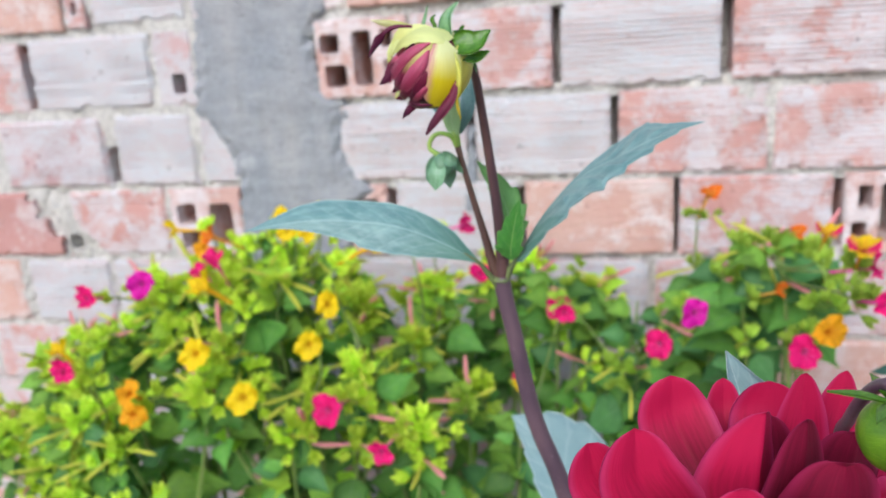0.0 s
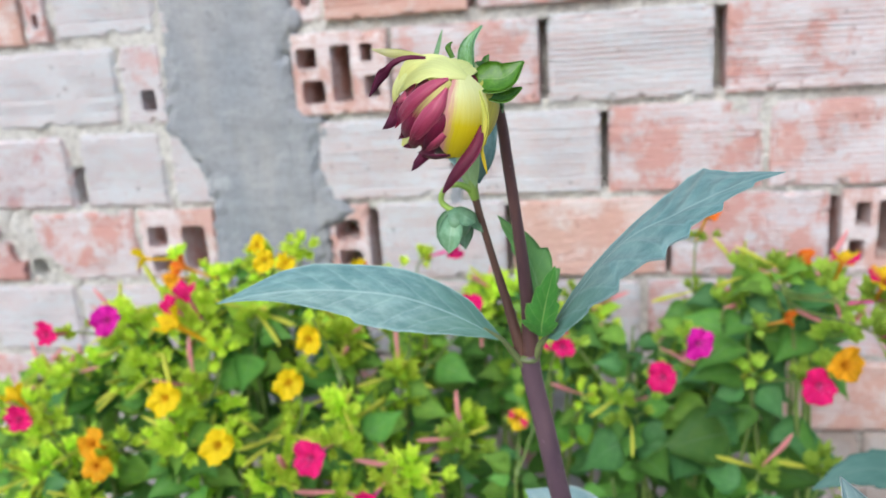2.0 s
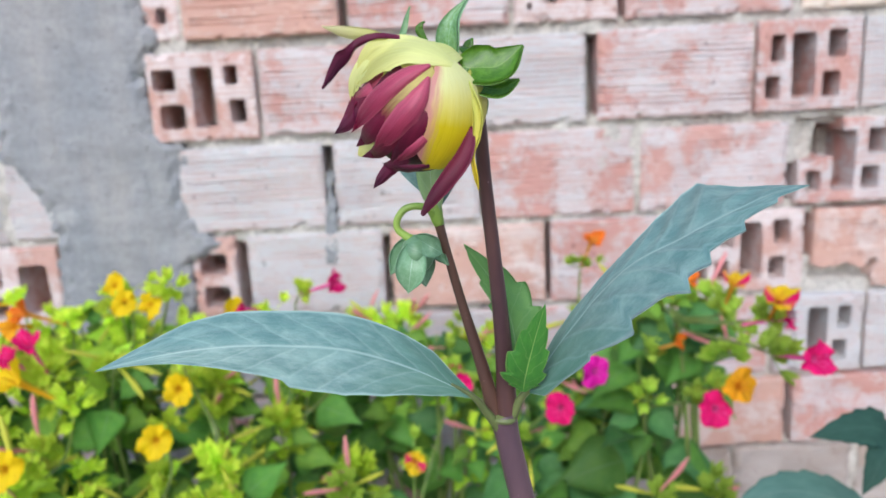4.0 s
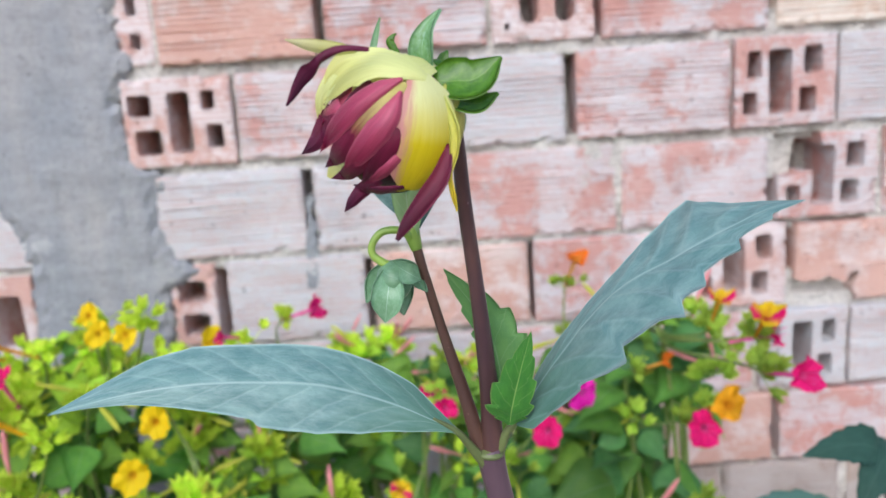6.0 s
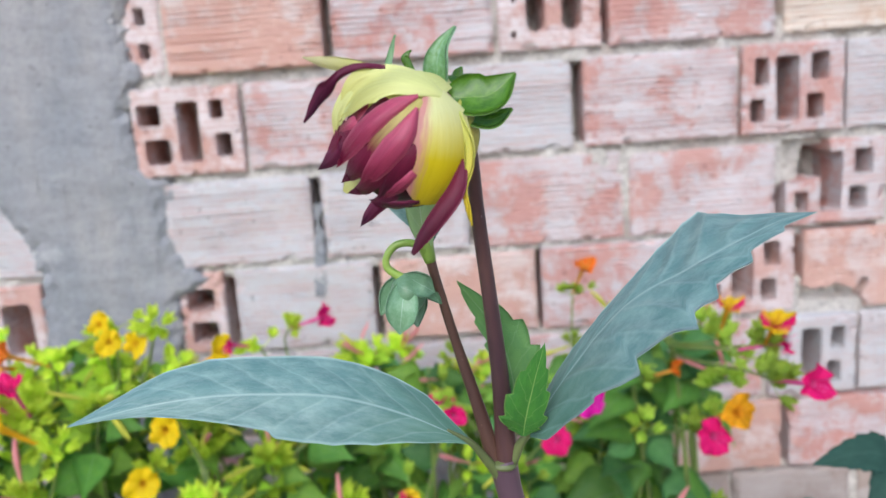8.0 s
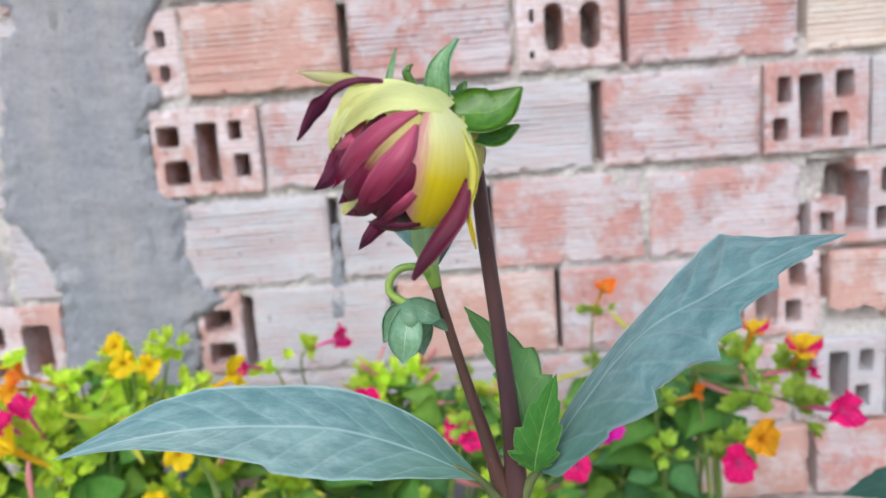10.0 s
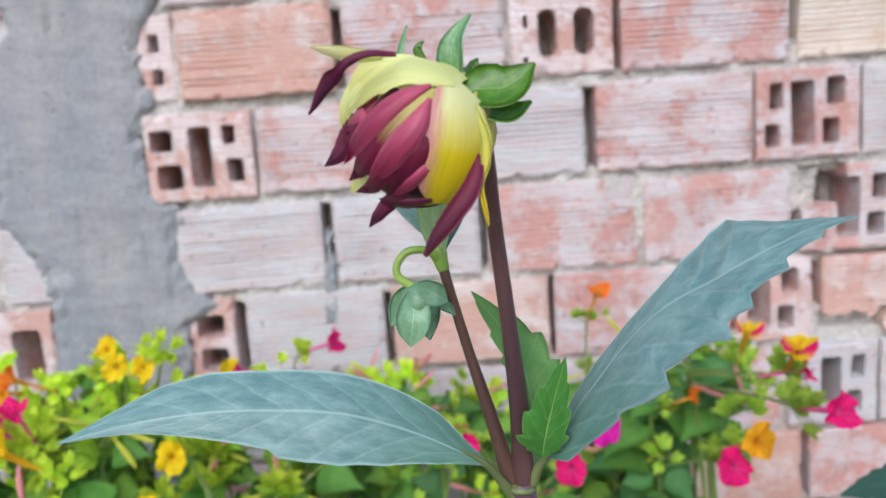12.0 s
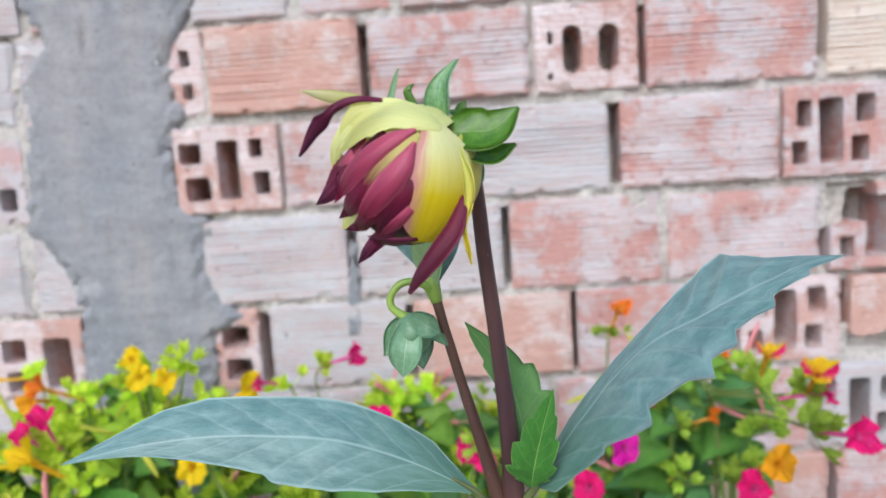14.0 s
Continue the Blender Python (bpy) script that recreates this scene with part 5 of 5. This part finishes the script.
def trumpet_mesh(material, seed, R=0.0150, L=0.034, open_=1.0):
    """A trumpet flower: slender tube along +z and a broad, ruffled rim of five notched lobes."""
    r = np.random.default_rng(seed)
    ph = r.uniform(0, 6, 4)
    prof = [(0.0014, 0), (0.0012, 0.3 * L), (0.0015, 0.60 * L), (0.0018, 0.80 * L), (0.0021, 0.92 * L)]
    m = 60
    steps = [0.24, 0.42, 0.58, 0.74, 0.88, 1.0]
    verts, uvs, faces = [], [], []
    for i, (rad, z) in enumerate(prof):
        for j in range(m):
            a = 2 * np.pi * j / m
            verts.append((rad * np.cos(a), rad * np.sin(a), z))
            uvs.append((0.5 * i / len(prof), j / m))
    for i, f in enumerate(steps):
        for j in range(m):
            a = 2 * np.pi * j / m
            lobe = abs(np.cos(2.5 * a + ph[0]))
            notch = max(0.0, lobe - 0.86) / 0.14
            rad = R * f * (1 + 0.10 * np.sin(a + ph[1]) + 0.09 * np.sin(2 * a + ph[2]) + 0.05 * np.sin(3 * a + ph[3]) - f**3 * (0.15 * (1 - lobe) ** 2 + 0.06 * notch**2)) * (0.45 + 0.55 * open_)
            z = 0.92 * L + R * (0.55 * f - (0.10 + 0.28 * open_) * f * f) + R * (1 - open_) * f * 0.9
            z += R * f * f * (0.11 * np.cos(5 * a + 2 * ph[0]) + 0.10 * np.sin(7 * a + ph[1]) + 0.04 * np.sin(16 * a + ph[2]) + 0.18 * np.sin(2 * a + ph[3]) + 0.10 * np.sin(3 * a + ph[2]))
            verts.append((rad * np.cos(a), rad * np.sin(a), z))
            uvs.append((0.5 + 0.5 * f, (a / (2 * np.pi) * 2 + ph[2]) % 1))
    for i in range(len(prof) + len(steps) - 1):
        for j in range(m):
            k = (j + 1) % m
            faces.append((i * m + j, i * m + k, (i + 1) * m + k, (i + 1) * m + j))
    for q in range(5):  # stamens that stand out of the throat
        a = 2 * np.pi * q / 5 + ph[3]
        foot, end = np.array((0.0008 * np.cos(a), 0.0008 * np.sin(a), 0.8 * L)), np.array((0.0042 * np.cos(a), 0.0042 * np.sin(a), L * r.uniform(1.18, 1.36)))
        b = len(verts)
        for p, w in ((foot, 0.0003), (end, 0.0003), (end + np.array((0, 0, 0.0012)), 0.0008)):
            for e in range(3):
                verts.append(tuple(p + w * np.array((np.cos(2.1 * e), np.sin(2.1 * e), 0))))
                uvs.append((0.3, 0.5))
        for g in (0, 3):
            faces += [(b + g + e, b + g + (e + 1) % 3, b + g + 3 + (e + 1) % 3, b + g + 3 + e) for e in range(3)]
        faces.append((b + 6, b + 7, b + 8))
    return make_mesh("flower", verts, faces, material, uvs=uvs)


def closed_mesh(material, seed):
    r = np.random.default_rng(seed)
    b = r.uniform(-0.005, 0.005)
    return tube("closed_flower", [(0, 0, 0), (b, 0, 0.012), (1.8 * b, 0.001, 0.024), (3.0 * b, 0.003, 0.038)], [0.0010, 0.0010, 0.0012, 0.0019, 0.0021, 0.0008], material, 7, 12)


TRUMPETS = {k: [trumpet_mesh(m, 7 * n + s, open_=o) for s, o in ((1, 0.95), (2, 0.78), (3, 0.55))] for n, (k, m) in enumerate(M_FL.items())}
M_BUD_YELLOW = petal_material("closed_bud_yellow", (0.62, 0.64, 0.08), (0.82, 0.62, 0.06))
M_BUD_PINK = petal_material("closed_bud_pink", (0.82, 0.34, 0.34), (0.84, 0.10, 0.28))
CLOSED = {"yellow": [closed_mesh(M_BUD_YELLOW, s) for s in (1, 2, 3)], "pink": [closed_mesh(M_BUD_PINK, s) for s in (4, 5, 6)]}


def aim(p, z, x=(0.3, 0.2, 0.9), size=1.0):
    """A pose at p whose local z points along z."""
    z = unit(z)
    x = np.array(x, float) - z * (np.array(x, float) @ z)
    if np.linalg.norm(x) < 1e-3:
        x = np.array((1.0, 0, 0)) - z * z[0]
    x = unit(x)
    y = np.cross(z, x)
    m = Matrix.Identity(4)
    for i in range(3):
        m[i][0], m[i][1], m[i][2], m[i][3] = x[i] * size, y[i] * size, z[i] * size, p[i]
    return m


def leaf_pose(p, along, up, size):
    x = unit(along)
    z = np.array(up, float) - x * (np.array(up, float) @ x)
    z = unit(z)
    y = np.cross(z, x)
    m = Matrix.Identity(4)
    for i in range(3):
        m[i][0], m[i][1], m[i][2], m[i][3] = x[i] * size, y[i] * size, z[i] * size, p[i]
    return m


BUSHES = []


def bush(x, y, spread, deep, branches, tint, seed, lime=1.0, cut=0.0, bare=False, large=1.0):
    """One plant: branches from a common foot, paired leaves, tufts of green cups and closed flowers at the tips."""
    r = np.random.default_rng(seed)
    root = thing("four_oclock_bush", "leafy four-o'clock bush with " + tint + " flowers, before the brick wall", "flowering bush", "bushes before the wall", (x, y, 0))
    at = np.array((x, y, 0.0))
    tips, wood = [], []
    tufts, small = (TUFTS, "lime") if lime > 0.5 else (TUFTS_GREEN, "mid")
    for _ in range(branches):
        ox, oy = r.uniform(-1, 1) * spread, r.uniform(-1.2, 0.8) * deep
        top = crown_height(x + ox, y + oy) - abs(r.normal(0, 0.028)) - 0.003 - cut - 0.10 * max(0.0, -oy / deep) ** 1.5
        tip = np.array((ox, oy, top))
        mid = np.array((ox * 0.45 + r.normal(0, 0.015), oy * 0.4, top * 0.62))
        near = np.array((ox * 0.88 + r.normal(0, 0.008), oy * 0.85, top - 0.07))
        line = [(ox * 0.08, oy * 0.08, 0), tuple(mid), tuple(near), tuple(tip)]
        piece("branch", tube("branch", line, [0.0044, 0.0028, 0.0018, 0.0012], M_LIMESTEM, 6, 18), root)
        c = curve(line, 60)
        tips.append(tip)
        for f in (0.30, 0.41, 0.52, 0.62, 0.71, 0.79, 0.86, 0.92, 0.97):
            p = c[int(f * 60)]
            k_y = (y + p[1] + 0.05) / 0.70
            if r.random() < ((0.5 - 0.1 * bare) if f < 0.65 else 0.2) or (bare and (x + p[0]) / k_y > 0.205 and 1 - (1 - p[2]) / k_y < 0.715):
                continue
            size = np.interp(f, (0.36, 0.7, 0.97), (0.062, 0.052, 0.031)) * r.uniform(0.65, 1.15) * large
            base = r.uniform(0, np.pi)
            for side in (0, np.pi):
                a = base + side + r.normal(0, 0.3)
                d = np.array((np.cos(a), np.sin(a) * 0.7 - 0.2, r.uniform(-0.8, 0.35)))
                up = np.array((r.normal(0, 0.3), -0.75 + r.normal(0, 0.25), 0.65))
                q = p + unit(d) * 0.014 * size / 0.05
                kind = "mid" if r.random() < (0.75 * min(1.0, lime + 0.1) if f > 0.80 else 0.3 * lime) else "deep" if r.random() < (0.60 if f > 0.75 else 0.12) * (1 - 0.8 * lime) else "dark"
                piece("leaf", LEAVES[kind][r.integers(4)], root, m=leaf_pose(q, d, up, size))
            if f > 0.55 and r.random() < 0.17 * lime:
                q = p + np.array((r.normal(0, 0.022), -0.02 + r.normal(0, 0.012), r.uniform(0.0, 0.02)))
                piece("bract_tuft", tufts[r.integers(5)], root, m=aim(q, (r.normal(0, 0.5), -0.8, 0.8), size=r.uniform(0.8, 1.3)))
                piece("twig", tube("twig", [p, (p + q) / 2 + np.array((0, 0, -0.003)), q], [0.0012, 0.0010, 0.0009], M_LIMESTEM, 5, 5), root)
                if r.random() < 0.8:
                    d = np.array((r.normal(0, 0.9), -0.6, r.uniform(-0.5, 0.6)))
                    kind = "yellow" if tint == "yellow" or r.random() < (0.85 if "yellow" in tint else 0.55) else "pink"
                    piece("closed_flower", CLOSED[kind][r.integers(3)], root, m=aim(q, d, size=r.uniform(0.8, 1.15)))
        for s in range(2 if r.random() < 0.6 * lime else 1 if r.random() < 0.3 + 0.7 * lime else 0):
            p = tip + (0 if s == 0 else 1) * np.array((r.normal(0, 0.022), r.normal(-0.01, 0.02), r.uniform(-0.035, -0.004)))
            piece("bract_tuft", tufts[r.integers(5)], root, m=aim(p, (r.normal(0, 0.5), -0.5 + r.normal(0, 0.3), 1), size=r.uniform(0.85, 1.35)))
            for q in range(r.integers(1, 4) + (lime > 0.7)):
                d = np.array((r.normal(0, 0.8), -0.4 + r.normal(0, 0.6), r.uniform(-0.4, 0.9)))
                kind = "yellow" if tint == "yellow" or r.random() < (0.85 if "yellow" in tint else 0.55) else "pink"
                piece("closed_flower", CLOSED[kind][r.integers(3)], root, m=aim(p + np.array((0, 0, 0.005)), d, size=r.uniform(0.95, 1.35)))
        for f in (0.62, 0.75, 0.88, 1.0):
            if r.random() < (0.55 if f < 0.9 else 0.95) * lime:
                p = c[int(f * 60)]
                for q in range(r.integers(3, 6)):
                    a = r.uniform(0, 2 * np.pi)
                    d = np.array((np.cos(a), 0.6 * np.sin(a) - 0.35, r.uniform(-0.25, 0.8)))
                    up = np.array((r.normal(0, 0.3), -0.7 + r.normal(0, 0.25), 0.7))
                    size = r.uniform(0.016, 0.031)
                    piece("leaf", LEAVES[small][r.integers(4)], root, m=leaf_pose(p + unit(d) * 0.006, d, up, size))
        wood.append(c[24:58])
    BUSHES.append((root, at, tips, r, np.concatenate(wood), tufts))
    return root


bush(-0.72, 0.74, 0.12, 0.12, 9, "pink", 31, 0.8)
bush(-0.56, 0.66, 0.11, 0.11, 9, "yellow and pink", 32, 0.85)
bush(-0.43, 0.66, 0.10, 0.12, 8, "yellow", 33, 0.85)
bush(-0.31, 0.69, 0.10, 0.12, 8, "yellow", 34, 0.85)
bush(-0.21, 0.74, 0.08, 0.11, 9, "yellow and pink", 35)
bush(-0.40, 0.86, 0.14, 0.06, 8, "yellow and orange", 36, 0.8)
bush(-0.04, 0.80, 0.10, 0.10, 8, "pink", 37, 0.6)
bush(0.08, 0.79, 0.09, 0.10, 7, "pink and orange", 38, 0.22)
bush(0.185, 0.77, 0.085, 0.09, 7, "pink and orange", 39, 0.22, bare=True, large=1.15)
bush(0.220, 0.66, 0.045, 0.05, 6, "pink and orange", 40, 0.2, bare=True)
bush(-0.14, 0.86, 0.10, 0.05, 7, "pink", 41, 0.9)
bush(-0.24, 0.55, 0.12, 0.05, 7, "pink", 42, 0.6, 0.10)
bush(-0.06, 0.58, 0.09, 0.05, 7, "pink", 43, 0.3, 0.13)
bush(-0.42, 0.52, 0.10, 0.04, 6, "yellow", 44, 1.0, 0.09)
bush(0.12, 0.66, 0.075, 0.05, 7, "pink", 46, 0.05, 0.085, True, 1.3)


def bloom(x, y, z, colour, facing=(0, -1, 0.25), shape=0, size=1.0):
    """An open flower with its limb at x, y, z on the nearest bush, its green cup, and the twig that bears it."""
    p = np.array((0.02, -0.04, 1.0)) * 0.07 + np.array((x, y, z)) * 0.93  # out in front of the leaves
    root, at, tips, r, wood, tufts = min(BUSHES, key=lambda b: min(np.linalg.norm(b[1] + t - p) for t in b[2]))
    f = unit(np.array(facing) + r.normal(0, 0.20, 3))
    foot = p - at - f * 0.030 * size
    word = {"mixed": "yellow and magenta", "amber": "orange-yellow"}.get(colour, colour)
    piece("flower", TRUMPETS[colour][shape], root, word + " trumpet-shaped flower", aim(foot, f, size=size))
    piece("bract_tuft", tufts[r.integers(5)], root, m=aim(foot - f * 0.004, f + np.array((0, 0, 0.4)), size=0.9))
    below = wood[wood[:, 2] < foot[2] - 0.012]
    end = min(below if len(below) else wood, key=lambda t: np.linalg.norm((t - foot) * (1, 0.8, 0.7)))
    way = end - foot
    sag = np.array((0, 0.25, -0.12)) * np.linalg.norm(way)
    piece("twig", tube("twig", [foot, foot - f * 0.008 + way * 0.15, foot - f * 0.006 + way * 0.6 + sag, end], [0.0009, 0.0011, 0.0013, 0.0014], M_LIMESTEM, 6, 14), root)


SIDE_L, SIDE_R = (-0.8, -0.5, 0.2), (0.8, -0.45, 0.2)
bloom(-0.301, 0.66, 0.827, "yellow", (-0.1, -1, 0.3), 1, 0.75)
bloom(-0.278, 0.62, 0.822, "yellow", (0.2, -1, 0.4), 0, 0.72)
bloom(-0.246, 0.60, 0.826, "yellow", (0.1, -1, 0.3), 0, 0.75)
bloom(-0.196, 0.62, 0.800, "yellow", (0.95, -0.15, 0.35), 2, 1.15)
bloom(-0.190, 0.68, 0.793, "magenta", SIDE_L, 2, 0.8)
bloom(-0.130, 0.80, 0.780, "magenta", (0.8, -0.5, 0.3), 1, 1.1)
bloom(-0.383, 0.66, 0.803, "orange", (-0.7, -0.6, 0.4), 2)
bloom(-0.353, 0.60, 0.790, "magenta", (-0.2, -0.4, 0.9), 2)
bloom(-0.335, 0.55, 0.778, "yellow", (-0.65, -0.35, 0.6), 2, 1.3)
bloom(-0.241, 0.62, 0.741, "yellow", (0.1, -1, 0.3), 1)
bloom(-0.259, 0.60, 0.703, "yellow", (0.1, -1, 0.2))
bloom(-0.003, 0.70, 0.713, "magenta", (-0.2, -1, 0.3))
bloom(-0.036, 0.60, 0.671, "mixed", (0.1, -1, 0.3), 1, 0.75)
bloom(0.164, 0.84, 0.800, "orange", (-0.3, -0.4, 0.9), 2)
bloom(0.237, 0.60, 0.814, "mixed", (0.2, -0.3, 0.9), 2, 0.85)
bloom(0.249, 0.54, 0.818, "mixed", (-0.2, -0.6, 0.8), 2, 0.95)
bloom(0.261, 0.56, 0.799, "magenta", SIDE_R, 1, 0.9)
bloom(0.257, 0.50, 0.789, "magenta", (0.6, -0.75, 0.25), 1, 1.0)
bloom(0.244, 0.60, 0.726, "amber", (0.25, -1, 0.3))
bloom(0.225, 0.60, 0.707, "magenta", (0.1, -1, 0.1))
bloom(0.135, 0.67, 0.718, "purple", (0.1, -1, 0.2))
bloom(0.102, 0.66, 0.687, "magenta", (0, -1, 0.2))
bloom(0.212, 0.68, 0.736, "orange", SIDE_R, 2, 0.75)
bloom(-0.445, 0.60, 0.768, "purple", (0, -1, 0.3))
bloom(-0.532, 0.62, 0.744, "magenta", (-0.2, -1, 0.3), 1)
bloom(-0.409, 0.68, 0.787, "amber", (-0.2, -0.8, 0.5), 1)
bloom(-0.465, 0.72, 0.798, "yellow", SIDE_L, 2)
bloom(-0.393, 0.64, 0.764, "magenta", (-0.2, -0.6, 0.8), 2)
bloom(-0.336, 0.51, 0.728, "yellow", (0, -1, 0.4))
bloom(-0.287, 0.50, 0.689, "yellow", (0.1, -1, 0.4))
bloom(-0.393, 0.48, 0.697, "amber", (0.2, -1, 0.5), 1, 0.9)
bloom(-0.386, 0.47, 0.683, "amber", (0.1, -1, 0.2), 0, 0.85)
bloom(-0.475, 0.50, 0.726, "yellow", (-0.1, -0.6, 0.8), 2)
bloom(-0.479, 0.50, 0.709, "magenta", (0, -1, 0.1), 1, 0.9)
bloom(-0.202, 0.50, 0.680, "magenta", (0, -1, 0.25), 0, 1.05)
bloom(-0.154, 0.50, 0.641, "magenta", (-0.1, -1, 0), 1, 0.9)
bloom(0.007, 0.62, 0.735, "magenta", (-0.1, -1, 0.2), 1, 0.75)
bloom(-0.083, 0.66, 0.760, "magenta", (0.1, -1, 0.3), 2, 0.9)
bloom(0.235, 0.72, 0.785, "orange", (0.5, -0.5, 0.8), 2, 0.75)

# ---------------- a further dahlia, dark leaves low before the wall ----------------
low = thing("dahlia", "young dahlia with blue-green and dark toothed leaves, no flower", "dahlia plant")
piece("stem", tube("stem", [(0.33, 0.47, 0.0), (0.32, 0.46, 0.35), (0.30, 0.445, 0.62), (0.282, 0.43, 0.75)], [0.006, 0.005, 0.0035, 0.002], M_STEM, 10, 24), low)
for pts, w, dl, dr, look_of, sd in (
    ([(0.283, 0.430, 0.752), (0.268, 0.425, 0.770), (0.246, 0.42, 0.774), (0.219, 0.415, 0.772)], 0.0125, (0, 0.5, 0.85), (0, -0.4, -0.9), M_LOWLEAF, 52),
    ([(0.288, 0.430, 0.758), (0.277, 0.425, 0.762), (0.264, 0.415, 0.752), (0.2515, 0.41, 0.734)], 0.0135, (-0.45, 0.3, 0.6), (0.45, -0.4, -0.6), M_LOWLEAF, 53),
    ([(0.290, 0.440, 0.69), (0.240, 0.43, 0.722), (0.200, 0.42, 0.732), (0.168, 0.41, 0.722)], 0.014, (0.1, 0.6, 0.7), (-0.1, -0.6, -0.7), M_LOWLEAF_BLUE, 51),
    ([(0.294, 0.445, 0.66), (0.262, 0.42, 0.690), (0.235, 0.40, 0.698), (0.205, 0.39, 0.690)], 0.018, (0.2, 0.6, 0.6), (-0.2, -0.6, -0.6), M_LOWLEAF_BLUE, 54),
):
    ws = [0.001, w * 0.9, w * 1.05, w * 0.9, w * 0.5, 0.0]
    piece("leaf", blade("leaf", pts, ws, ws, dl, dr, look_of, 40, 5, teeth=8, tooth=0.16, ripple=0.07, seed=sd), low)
